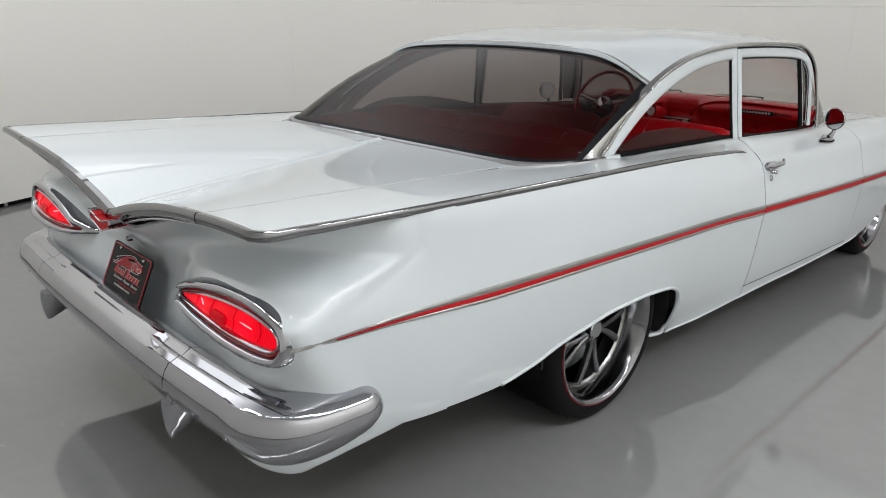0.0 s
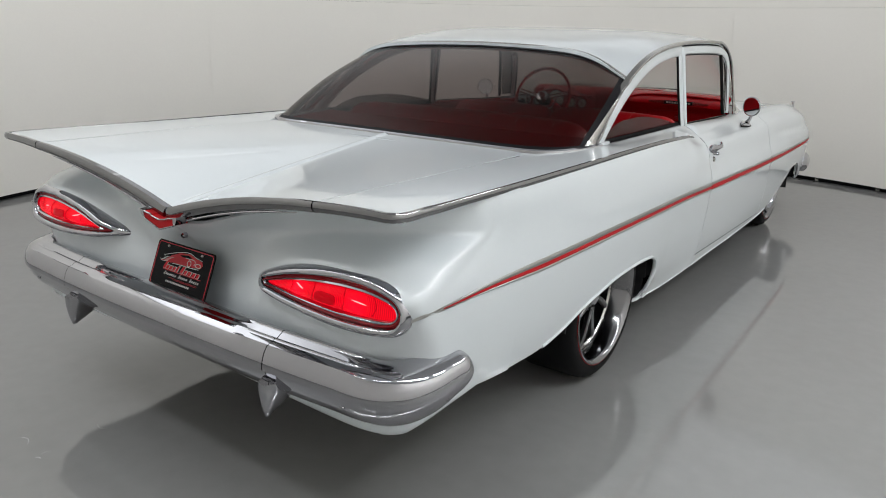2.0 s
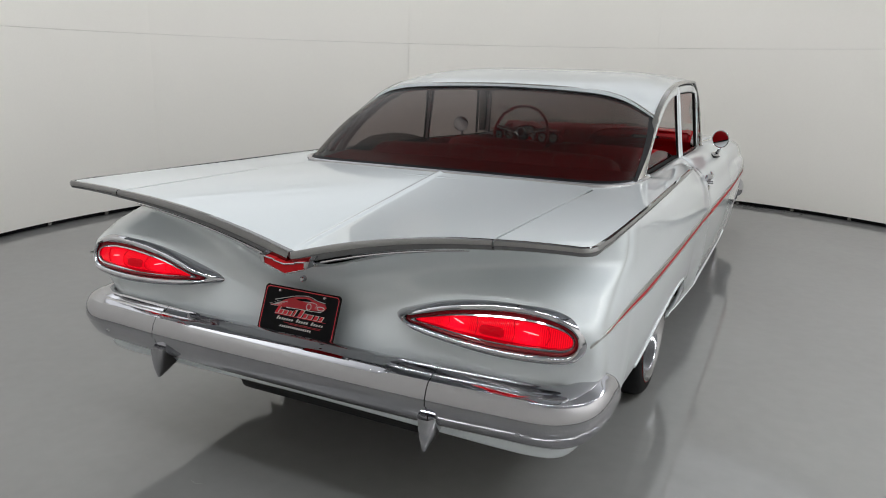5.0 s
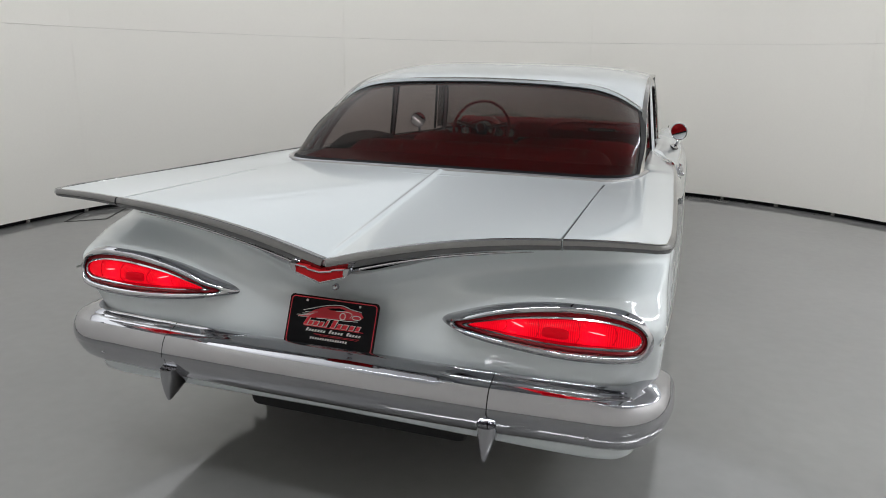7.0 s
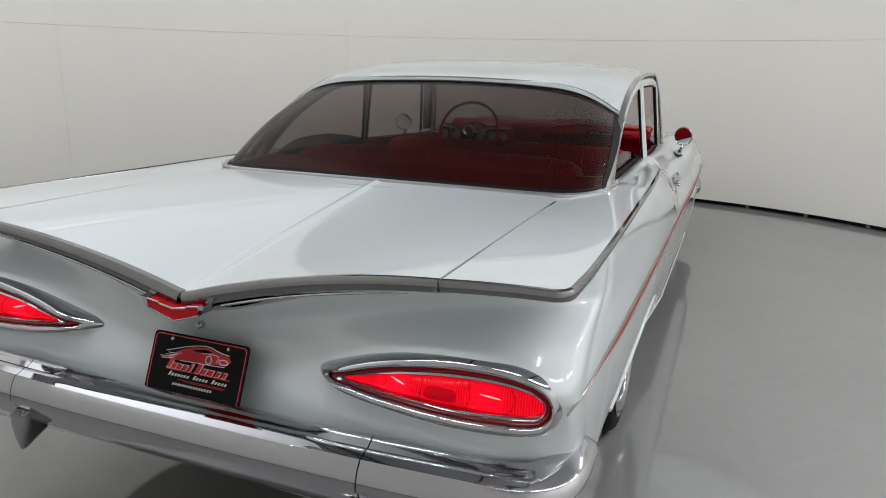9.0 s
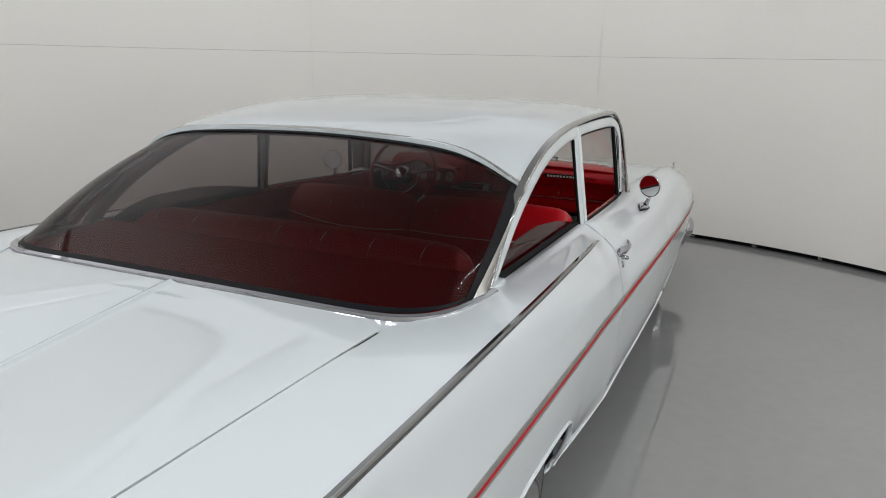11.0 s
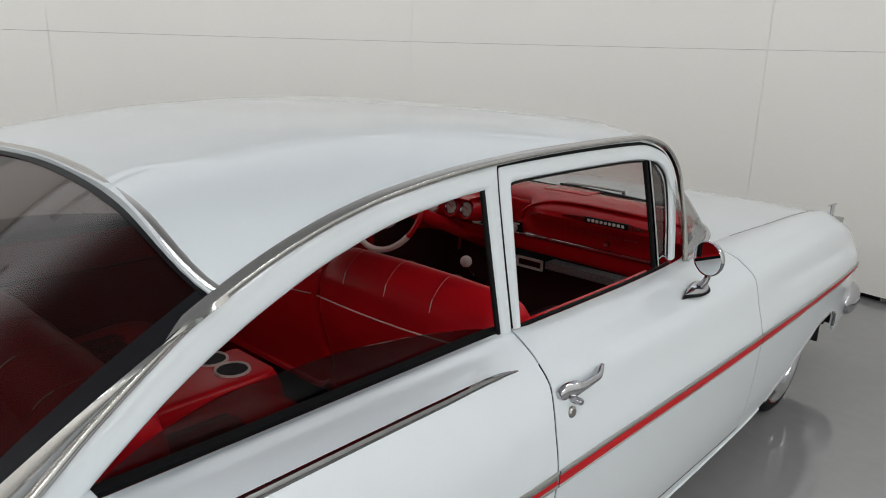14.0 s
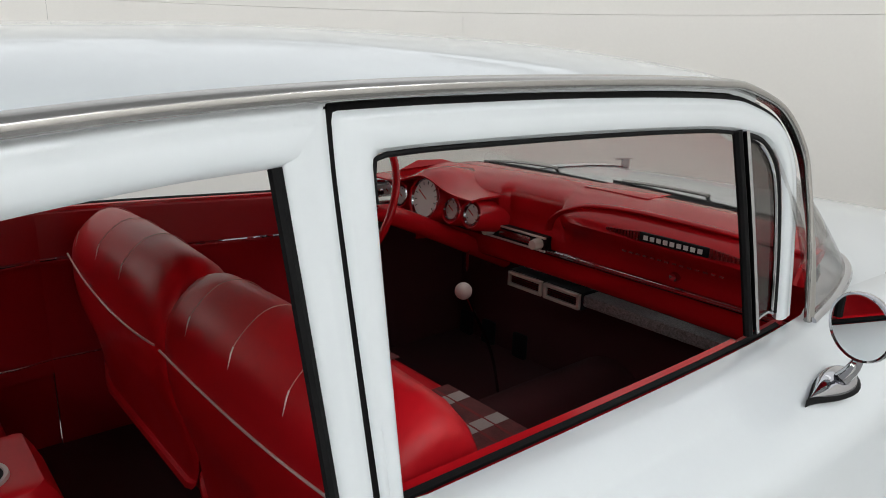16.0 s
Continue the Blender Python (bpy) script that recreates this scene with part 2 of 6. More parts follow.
def shell(p, thick, bm=None, core=(0, 1.0, 0.5)):
    """A sheet with thickness: the points and their offset along the normals towards a core point, closed round the rim."""
    p = np.asarray(p, float)
    n = normals(p)
    q = p - n * thick * (1 if ((p - np.array(core)) * n).sum() > 0 else -1)
    bm = bm or bmesh.new()
    r, c = p.shape[:2]
    a = [[bm.verts.new(p[i, j]) for j in range(c)] for i in range(r)]
    b = [[bm.verts.new(q[i, j]) for j in range(c)] for i in range(r)]
    for i in range(r - 1):
        for j in range(c - 1):
            bm.faces.new((a[i][j], a[i + 1][j], a[i + 1][j + 1], a[i][j + 1]))
            bm.faces.new((b[i][j], b[i][j + 1], b[i + 1][j + 1], b[i + 1][j]))
    rim = [(i, 0) for i in range(r)] + [(r - 1, j) for j in range(1, c)] + [(i, c - 1) for i in range(r - 2, -1, -1)] + [(0, j) for j in range(c - 2, 0, -1)]
    for (i, j), (k, l) in zip(rim, rim[1:] + rim[:1]):
        bm.faces.new((a[i][j], b[i][j], b[k][l], a[k][l]))
    bmesh.ops.recalc_face_normals(bm, faces=bm.faces)
    return bm


def flip(p):
    """The same points on the other side of the car."""
    return np.asarray(p, float) * (-1, 1, 1)


def sweep(line, section, up=(0, 0, 1), scale=None, closed=False, bm=None, cap=True):
    """A closed section (side, up) carried along a line of points."""
    line = np.asarray(line, float)
    t = np.gradient(line, axis=0) if not closed else np.roll(line, -1, 0) - np.roll(line, 1, 0)
    t /= np.linalg.norm(t, axis=1, keepdims=True)
    up = np.broadcast_to(np.asarray(up, float), line.shape)
    side = np.cross(t, up)
    side /= np.linalg.norm(side, axis=1, keepdims=True)
    top = np.cross(side, t)
    sc = np.ones(len(line)) if scale is None else np.asarray(scale, float)
    s = np.asarray(section, float)
    p = line[:, None] + sc[:, None, None] * (side[:, None] * s[None, :, 0:1] + top[:, None] * s[None, :, 1:2])
    bm = grid(p, wrap_u=closed, wrap_v=True, bm=bm, cap=cap and not closed)
    bmesh.ops.recalc_face_normals(bm, faces=bm.faces)
    return bm


def ring_section(a, b, n=10):
    return [(a * math.cos(2 * math.pi * i / n), b * math.sin(2 * math.pi * i / n)) for i in range(n)]


def box(x0, x1, y0, y1, z0, z1, bevel=0.0, bm=None, segments=2):
    own = bm or bmesh.new()
    made = bmesh.ops.create_cube(own, size=1, matrix=Matrix.Translation(((x0 + x1) / 2, (y0 + y1) / 2, (z0 + z1) / 2)) @ Matrix.Diagonal((x1 - x0, y1 - y0, z1 - z0, 1)))
    if bevel:
        edges = list({e for v in made["verts"] for e in v.link_edges})
        bmesh.ops.bevel(own, geom=edges, offset=bevel, segments=segments, affect="EDGES", profile=0.5)
    return own


def lathe(profile, n=48, axis="x", bm=None, closed=False):
    """Turns (radius, along) pairs round an axis."""
    p = []
    for i in range(n):
        a = 2 * math.pi * i / n
        ca, sa = math.cos(a), math.sin(a)
        row = []
        for r, h in profile:
            row.append({"x": (h, r * ca, r * sa), "y": (r * ca, h, r * sa), "z": (r * ca, r * sa, h)}[axis])
        p.append(row)
    bm = grid(np.array(p), wrap_u=True, wrap_v=closed, bm=bm)
    bmesh.ops.remove_doubles(bm, verts=bm.verts, dist=1e-6)
    bmesh.ops.recalc_face_normals(bm, faces=bm.faces)
    return bm


def moved(bm, m):
    bmesh.ops.transform(bm, matrix=m, verts=bm.verts)
    return bm


# ---- the car's guide curves: x to its right, y forward from the rear axle, z up ----
CAR = new("car")
tagged(CAR, "white vintage two-door sedan with chrome trim and red interior", "car")

edge_x = curve((-1.41, 0.955), (-1.25, 0.966), (-0.8, 0.962), (-0.4, 0.955), (0, 0.948), (0.4, 0.935), (0.8, 0.908), (1.0, 0.887), (1.3, 0.885), (1.9, 0.892), (2.4, 0.89), (3.0, 0.88), (3.5, 0.865), (3.75, 0.84), (3.9, 0.79))
edge_z = curve((-1.41, 0.984), (-1.25, 0.979), (-0.8, 0.970), (-0.4, 0.963), (0, 0.957), (0.4, 0.946), (0.8, 0.920), (1.0, 0.896), (1.3, 0.893), (1.9, 0.880), (2.4, 0.890), (3.0, 0.880), (3.5, 0.855), (3.75, 0.81), (3.9, 0.73))
inner_x = curve((-1.41, 0.698), (-0.36, 0.694), (-0.27, 0.74), (-0.17, 0.79), (-0.02, 0.818), (0.15, 0.800), (1.0, 0.797), (1.1, 0.815), (1.85, 0.790), (2.05, 0.775), (2.3, 0.750), (3.0, 0.775), (3.6, 0.78), (3.9, 0.70))
inner_z = curve((-1.41, 0.968), (-0.36, 0.957), (-0.02, 0.964), (0.15, 0.952), (1.0, 0.942), (1.1, 0.941), (1.85, 0.916), (2.05, 0.912), (2.4, 0.908), (3.0, 0.895), (3.6, 0.86), (3.9, 0.75))
wide_x = curve((-1.36, 0.955), (-1.2, 0.972), (-0.5, 0.990), (0.5, 1.0), (1.03, 1.0), (2.3, 1.008), (3.2, 1.003), (3.7, 0.985), (3.9, 0.90))
trim_z = curve((-1.345, 0.703), (-1.07, 0.706), (-0.65, 0.694), (-0.09, 0.686), (0.6, 0.674), (1.03, 0.656), (2.4, 0.620), (3.72, 0.604))
low_z = curve((-1.4, 0.40), (-1.15, 0.392), (-0.9, 0.378), (-0.65, 0.364), (-0.49, 0.386), (-0.35, 0.426), (-0.2, 0.452), (-0.07, 0.470), (0.1, 0.474), (0.28, 0.463), (0.36, 0.435), (0.405, 0.38), (0.425, 0.30), (0.436, 0.235), (0.446, 0.213), (0.6, 0.213), (0.8, 0.227), (1.0, 0.243), (1.3, 0.241), (1.65, 0.234), (2.0, 0.235), (2.35, 0.239), (2.57, 0.262), (2.66, 0.29), (2.84, 0.357), (3.0, 0.412), (3.12, 0.452), (3.3, 0.46), (3.42, 0.42), (3.48, 0.33), (3.5, 0.31), (3.9, 0.31))


def side_x(y, z):
    """The body side: x for a place along the car and a height below the shoulder."""
    ze, xe, xw, zt = float(edge_z(y)), float(edge_x(y)), float(wide_x(y)), float(trim_z(y))
    soft = min(1, max(0, (y - 0.75) / 0.4))
    drop = ze - zt
    tuck = 1 - 0.5 * min(1, max(0, (y - 0.5) / 0.5))
    f = curve((0.15, xw - 0.12 * tuck), (0.25, xw - 0.078 * tuck), (0.36, xw - 0.037 * tuck), (0.5, xw - 0.012 * tuck), (zt, xw), (zt + 0.45 * drop, xw - 0.010 - 0.018 * soft),
              (zt + 0.80 * drop, xe + (xw - xe) * (0.42 + 0.12 * soft)), (ze, xe))
    # the front fender carries a spear above the stripe, with a crest that falls towards the headlamp
    z = np.asarray(z, float)
    crest = 0.762 - 0.047 * max(0.0, y - 2.33)
    spear = np.clip((crest + 0.012 - z) / 0.024, 0, 1) * np.clip((z - zt + 0.03) / 0.09, 0, 1)
    return f(z) + 0.011 * min(1, max(0, (y - 2.32) / 0.5)) * min(1, max(0, (3.85 - y) / 0.2)) * spear


def gap_shift(c, z):
    """The rear edge of the door leans: how far a column near it moves along the car at a height."""
    lean = curve((0.25, -0.04), (0.66, -0.004), (0.80, 0.016), (0.90, 0.048), (0.95, 0.058))(z)
    return lean * np.maximum(0, 1 - np.abs(c - 1.03) / 0.3)


TOP_COLUMNS = 16


def side_sheet(ys, n=34):
    p = []
    for y in ys:
        ze, xe, xi, zi = float(edge_z(y)), float(edge_x(y)), float(inner_x(y)), float(inner_z(y))
        s = np.linspace(0, 1, TOP_COLUMNS + 1)[:-1]
        bulge = 0.012 * (1 if y > 1.05 else 0.25) * np.sin(np.pi * s)
        # a rounded lip below the quarter window
        bulge = bulge + 0.0075 * np.exp(-((s - 0.20) / 0.13) ** 2) * float(np.clip((y - 0.12) / 0.2, 0, 1) * np.clip((1.04 - y) / 0.12, 0, 1))
        top = np.stack([xi + (xe - xi) * s, np.full(TOP_COLUMNS, y), zi + (ze - zi) * s + bulge], 1)
        z = ze + (float(low_z(y)) - ze) * np.linspace(0, 1, n) ** 1.15
        side = np.stack([side_x(y, z), np.full(n, y), z], 1)
        col = np.vstack([top, side])
        col[:, 1] += gap_shift(y, col[:, 2])
        p.append(col)
    return np.array(p)


def lid_z(x, y):
    """The deck: flat by the glass, a wide valley at its rear edge."""
    f = np.clip((np.asarray(y, float) + 1.41) / 1.08, 0, 1)
    level = 0.984 + (0.960 - 0.984) * f
    return level - 0.154 * (1 - f) * np.clip(1 - (np.sqrt(np.asarray(x, float) ** 2 + 0.0001) - 0.01) / 0.95, 0, 1) ** 2.1


def rear_y(x):
    """The deck's rear edge in plan."""
    return -1.362 - 0.045 * np.clip(np.abs(x) / 0.7, 0, 1) ** 1.5


# ---- body side: quarter panels, doors, front fenders ----
def wing_sheet(ys):
    """The quarter panel: its top follows the deck's shape towards the tail."""
    p = side_sheet(ys)
    for col in p:
        for q in col[:TOP_COLUMNS + 1]:
            f = min(1, max(0, (-0.36 - q[1]) / 0.3))
            q[2] = q[2] * (1 - f) + f * lid_z(q[0], q[1])
    return p


QUARTER_YS = np.concatenate([np.linspace(-0.85, 0.25, 34), np.linspace(0.27, 0.44, 18), np.linspace(0.47, 1.028, 20)])
DOOR_YS = np.linspace(1.034, 2.303, 40)
FENDER_YS = np.concatenate([np.linspace(2.308, 3.40, 34), np.linspace(3.42, 3.52, 9), np.linspace(3.55, 3.9, 14)])
for m in (lambda p: p, flip):
    part("quarter_panel", shell(m(wing_sheet(QUARTER_YS)), 0.012), PAINT, CAR)
    part("fender", shell(m(side_sheet(FENDER_YS)), 0.012), PAINT, CAR)
doors = [part("door", shell(m(side_sheet(DOOR_YS)), 0.02), PAINT, CAR, "closed white door with a red stripe") for m in (lambda p: p, flip)]

# ---- deck lid, and the panel between it and the rear glass ----
xs = np.concatenate([-np.linspace(0.690, 0.03, 20), np.linspace(-0.027, 0.027, 19), np.linspace(0.03, 0.690, 20)])
lid = []
for f in np.linspace(0, 1, 32):
    row = []
    for x in xs:
        front = -0.322 - 0.05 * max(0, (abs(x) - 0.625) / 0.067) ** 2.3
        y = rear_y(x) + (front - rear_y(x)) * f
        ridge = 0.0075 * math.exp(-(x / 0.013) ** 2) * min(1.0, f / 0.10)
        row.append((x, y, lid_z(x, y) + ridge))
    lid.append(row)
part("trunk_lid", shell(np.array(lid)[::-1], 0.02), PAINT, CAR, "white trunk lid with a centre crease")
for sign in (1, -1):
    line = np.array([(sign * 0.6945, y, float(lid_z(0.6945, y)) - 0.006) for y in np.linspace(-1.395, -0.39, 30)])
    part("lid_gap", sweep(line, ring_section(0.0042, 0.004, 6)), BLACK, CAR)
GLASS_FOOT = [(0.0, -0.298), (0.30, -0.298), (0.58, -0.294), (0.70, -0.265), (0.768, -0.195), (0.803, -0.085)]
foot_half = path3([(-0.05, -0.298, 0)] + [(x, y, 0) for x, y in GLASS_FOOT], 400)
foot_half = foot_half[foot_half[:, 0] >= 0]
deck = []
for x in np.linspace(-0.80, 0.80, 65):
    y1 = float(np.interp(abs(x), foot_half[:, 0], foot_half[:, 1])) + 0.006
    y0 = -0.40 if abs(x) < 0.69 else y1 - 0.09
    deck.append([(x, y0 + (y1 - y0) * k, 0.9545) for k in (0, 0.33, 0.67, 1)])
part("deck_panel", shell(np.array(deck), 0.006), PAINT, CAR)

# ---- roof ----
rail_z = curve((-0.02, 0.985), (0.10, 1.063), (0.27, 1.160), (0.37, 1.205), (0.478, 1.252), (0.6, 1.290), (0.74, 1.316), (0.95, 1.337), (1.2, 1.348), (1.5, 1.351), (1.79, 1.343), (1.9, 1.30))
rail_x = curve((-0.02, 0.815), (0.1, 0.793), (0.37, 0.776), (0.6, 0.768), (1.0, 0.757), (1.5, 0.750), (1.9, 0.735))
crown_z = curve((0.36, 1.322), (0.42, 1.338), (0.6, 1.364), (0.9, 1.396), (1.2, 1.407), (1.5, 1.403), (1.8, 1.382), (2.0, 1.362))


def roof_rear(u):
    return 0.373 - 0.089 * abs(u) ** 1.64 + 0.062 * abs(u) ** 11


def roof_point(u, y):
    xr, zr, zc = float(rail_x(y)), float(rail_z(y)), float(crown_z(y))
    square = 6.4 - 2.0 * min(1.0, max(0.0, (y - 0.4) / 0.6))
    return (u * xr, y, zr + (zc - zr) * (1 - abs(u) ** square))


us = np.concatenate([-np.linspace(1, 0, 22, endpoint=False) ** 0.8, np.linspace(0, 1, 23) ** 0.8])
roof = [[roof_point(u, roof_rear(u) + (1.985 - 0.12 * abs(u) ** 2.2 - roof_rear(u)) * s) for u in us] for s in np.linspace(0, 1, 36)]
part("roof", shell(np.array(roof)[::-1], 0.018), PAINT, CAR, "smooth white domed roof")


# ---- rear glass ----
def rear_glass_point(u, v):
    a = abs(u)
    k = a * (len(foot_half) - 1)
    bx, by, bz = np.sign(u) * float(np.interp(k, range(len(foot_half)), foot_half[:, 0])), float(np.interp(k, range(len(foot_half)), foot_half[:, 1])), 0.966
    tx, ty = 0.776 * u, roof_rear(u) + 0.02
    tz = roof_point(u, ty)[2] - 0.012
    swell = 0.035 * math.sin(math.pi * v) * (1 - 0.4 * a)
    return (bx + (tx - bx) * v + 0.018 * np.sign(u) * a ** 4 * math.sin(math.pi * v), by + (ty - by) * v - swell * 0.45, bz + (tz - bz) * v + swell * 0.8)


GU = np.linspace(-1, 1, 49)
rear_glass = np.array([[rear_glass_point(u, v) for u in GU] for v in np.linspace(0, 1, 20)])
part("rear_window", shell(rear_glass, 0.005), REAR_GLASS, CAR, "dark tinted rear window with chrome surround")


# ---- the deck's rear corners: a thin wing over the tail ----
def wing_top(sign):
    p = []
    for f in np.linspace(0, 1, 26):
        row = []
        for s in np.linspace(0, 1, 12):
            yb = -0.85
            ye = float(rear_y(0.7 + 0.26 * s)) + 0.03 * max(0, (s - 0.8) / 0.2) ** 3
            y = yb + (ye - yb) * f
            xi, xe = float(inner_x(y)), float(edge_x(y)) - 0.012 * max(0, (-1.36 - y) / 0.04)
            x = xi + (xe - xi) * s
            row.append((sign * x, y, float(lid_z(x, y))))
        p.append(row)
    return np.array(p)


for sign in (1, -1):
    part("fin_panel", shell(wing_top(sign)[::sign], 0.016), PAINT, CAR)

# ---- outline of the tail lamps: a cat's eye ----
EYE_LOOP = [(0.338, 0.676), (0.445, 0.727), (0.560, 0.763), (0.70, 0.785), (0.82, 0.786), (0.893, 0.768), (0.929, 0.742), (0.943, 0.706),
            (0.934, 0.670), (0.892, 0.646), (0.715, 0.636), (0.52, 0.650), (0.42, 0.664)]


def eye_loop(shrink, depth, n=96, drop=0.0):
    """The lamp's outline, drawn in by metres and set back to a depth behind the tail."""
    p = path3([(x, 0, z) for x, z in EYE_LOOP], n, closed=True)
    mid_z = curve((0.338, 0.676), (0.45, 0.694), (0.60, 0.707), (0.80, 0.714), (0.953, 0.706))
    x = 0.80 + (p[:, 0] - 0.80) * (1 - shrink * 1.6 / 0.308)
    q = np.stack([x, p[:, 1], mid_z(x) + (p[:, 2] - mid_z(p[:, 0])) * (1 - shrink / 0.073)], 1)
    bow = -1.352 + 0.014 * np.clip((np.abs(q[:, 0] - 0.66) / 0.30), 0, 1.1) ** 2.2
    bow += 0.014 * np.clip((q[:, 0] - 0.82) / 0.12, 0, 1.1) ** 2
    bow += 0.065 * np.clip((0.44 - q[:, 0]) / 0.10, 0, 1.1) ** 1.4
    bow += 0.012 * np.clip((q[:, 2] - 0.70) / 0.07, -1, 1)
    q[:, 1] = bow - depth
    q[:, 2] -= drop
    return q


LAMP_HOLE = eye_loop(0.021, 0.0)


def in_lamp(x, z):
    """Whether a place on the tail lies behind a lamp."""
    inside = False
    for (x0, _, z0), (x1, _, z1) in zip(LAMP_HOLE, np.roll(LAMP_HOLE, -1, 0)):
        if (z0 > z) != (z1 > z) and x < x0 + (z - z0) / (z1 - z0) * (x1 - x0):
            inside = not inside
    return inside


# ---- tail: the body side turns inwards under the wing, then swells round the lamps ----
V6 = (0, 0.15, 0.27, 0.4, 0.7, 1.0)
TAIL = [  # across, then depth at six heights from the wing down to the bumper
    (0.962, (-0.97, -0.965, -1.06, -1.18, -1.12, -1.02)),
    (0.950, (-1.06, -1.055, -1.225, -1.325, -1.255, -1.165)),
    (0.800, (-1.20, -1.18, -1.335, -1.355, -1.342, -1.315)),
    (0.550, (-1.30, -1.245, -1.322, -1.345, -1.340, -1.335)),
    (0.300, (-1.335, -1.275, -1.272, -1.285, -1.318, -1.335)),
    (0.120, (-1.35, -1.29, -1.265, -1.262, -1.285, -1.33)),
    (0.000, (-1.355, -1.295, -1.262, -1.258, -1.28, -1.33)),
]
wing_low = curve((0, 0.792), (0.13, 0.806), (0.235, 0.836), (0.40, 0.884), (0.557, 0.918), (0.70, 0.940), (0.85, 0.952), (0.97, 0.955))
tail = []
for v in np.linspace(0, 1, 76):
    side = []
    z_side = 0.955 + (0.40 - 0.955) * v
    ctrl = [(float(side_x(y, z_side)), y) for y in (-0.80, -0.85, -0.93)]
    half = [(x, float(curve(*zip(V6, d))(v))) for x, d in TAIL]
    half[0] = (float(side_x(-1.05, z_side)) - 0.004, half[0][1])
    half[1] = (min(half[1][0], half[0][0] - 0.02), half[1][1])
    pts = ctrl + half + [(-half[-2][0], half[-2][1])]
    line = path3([(x, y, 0) for x, y in pts], 180)
    line = line[(line[:, 1] <= -0.8499) & (line[:, 0] >= -1e-6)]
    l = np.concatenate([[0], np.cumsum(np.linalg.norm(np.diff(line, axis=0), axis=1))])
    at = np.linspace(0, l[-1], 140)
    row = np.stack([np.interp(at, l, line[:, k]) for k in range(3)], 1)
    row[0, :2] = (float(side_x(-0.85, z_side)), -0.85)
    row[-1, 0] = 0
    low = 0.40 - 0.025 * np.clip((row[:, 1] + 1.15) / 0.3, 0, 1)
    top = wing_low(np.abs(row[:, 0]))
    edge = np.interp(row[:, 1], (-1.0, -0.85), (0, 1))
    top = top * (1 - edge) + edge * edge_z(row[:, 1])
    row[:, 2] = top + (low - top) * v
    for q in row:
        if 0.34 < q[0] < 0.95 and 0.63 < q[2] < 0.79 and q[1] < -1.2 and in_lamp(q[0], q[2]):
            q[1] += 0.07
    tail.append(row)
tail = np.array(tail)
tail = np.concatenate([tail, flip(tail)[:, ::-1][:, 1:]], 1)
part("rear_panel", shell(tail, 0.01), PAINT, CAR, "white scooped rear panel under the wing")

# ---- bright moulding along the wing and the shoulder ----
def wing_line(x0, x1, n, drop=0.0, back=0.0):
    out = []
    for x in np.linspace(x0, x1, n):
        out.append((x, float(rear_y(x)) - back, float(lid_z(x, float(rear_y(x)))) - drop))
    return np.array(out)


WING_SECTION = [(-0.012, 0.003), (0.004, 0.004), (0.010, -0.004), (0.011, -0.016), (0.004, -0.028), (-0.010, -0.033), (-0.016, -0.02)]
for sign in (1, -1):
    inner = wing_line(sign * 0.004, sign * 0.697, 30)
    grow = np.linspace(1.35, 0.85, 30)
    sec = [(a * sign, b) for a, b in WING_SECTION]
    part("wing_moulding", sweep(inner, sec, scale=grow), WING, CAR, "bright moulding on the trunk edge")
    low_line = inner + np.stack([0 * grow, 0.004 + 0 * grow, -0.037 * grow], 1)
    part("wing_bead", sweep(low_line[:27], ring_section(0.005, 0.004, 8), scale=np.interp(np.arange(27), (0, 20, 26), (1, 1, 0.3))), CHROME, CAR)
    tip = np.concatenate([wing_line(0.7015, 0.935, 12), [(0.953, -1.392, 0.983), (0.961, -1.365, 0.981)]])
    shoulder = [(float(edge_x(y)) + 0.001 + 0.005 * min(1, max(0, (y - 0.75) / 0.2)), y, float(edge_z(y)) + 0.001 + 0.008 * min(1, max(0, (y - 0.75) / 0.2)) - 0.010 * max(0, (y - 0.9) / 0.1) ** 2) for y in np.linspace(-1.30, 1.0, 46)]
    line = np.concatenate([tip, np.array(shoulder)])
    line = path3(line, 140)
    size = np.interp(np.linspace(0, 1, 140), (0, 0.1, 0.2, 0.9, 0.97, 1), (0.82, 0.72, 0.60, 0.56, 0.46, 0.15))
    if sign < 0:
        line = flip(line)
    part("shoulder_moulding", sweep(line, sec, scale=size), WING, CAR, "long bright moulding along the shoulder")


# ---- red stripe along the side, between bright edges ----
def side_strip(y0, y1, lift, a, b, n=60):
    """A strip on the body side from a to b of the stripe's breadth, tapering to the tail."""
    rows = []
    for y in np.linspace(y0, y1, n):
        h = 0.042 * min(1, max(0.02, (y + 1.345) / 0.60)) ** 0.8 * (1 - 0.5 * max(0, (y - 3.3) / 0.45))
        zc = float(trim_z(y))
        col = []
        for k in np.linspace(a, b, 4):
            z = zc + h * (k - 0.5)
            yy = y + float(gap_shift(y, z))
            crown = lift * (0.55 + 0.45 * math.sin(math.pi * (k - a) / (b - a)))
            col.append((float(side_x(y, z)) + crown, yy, z))
        rows.append(col)
    return np.array(rows)


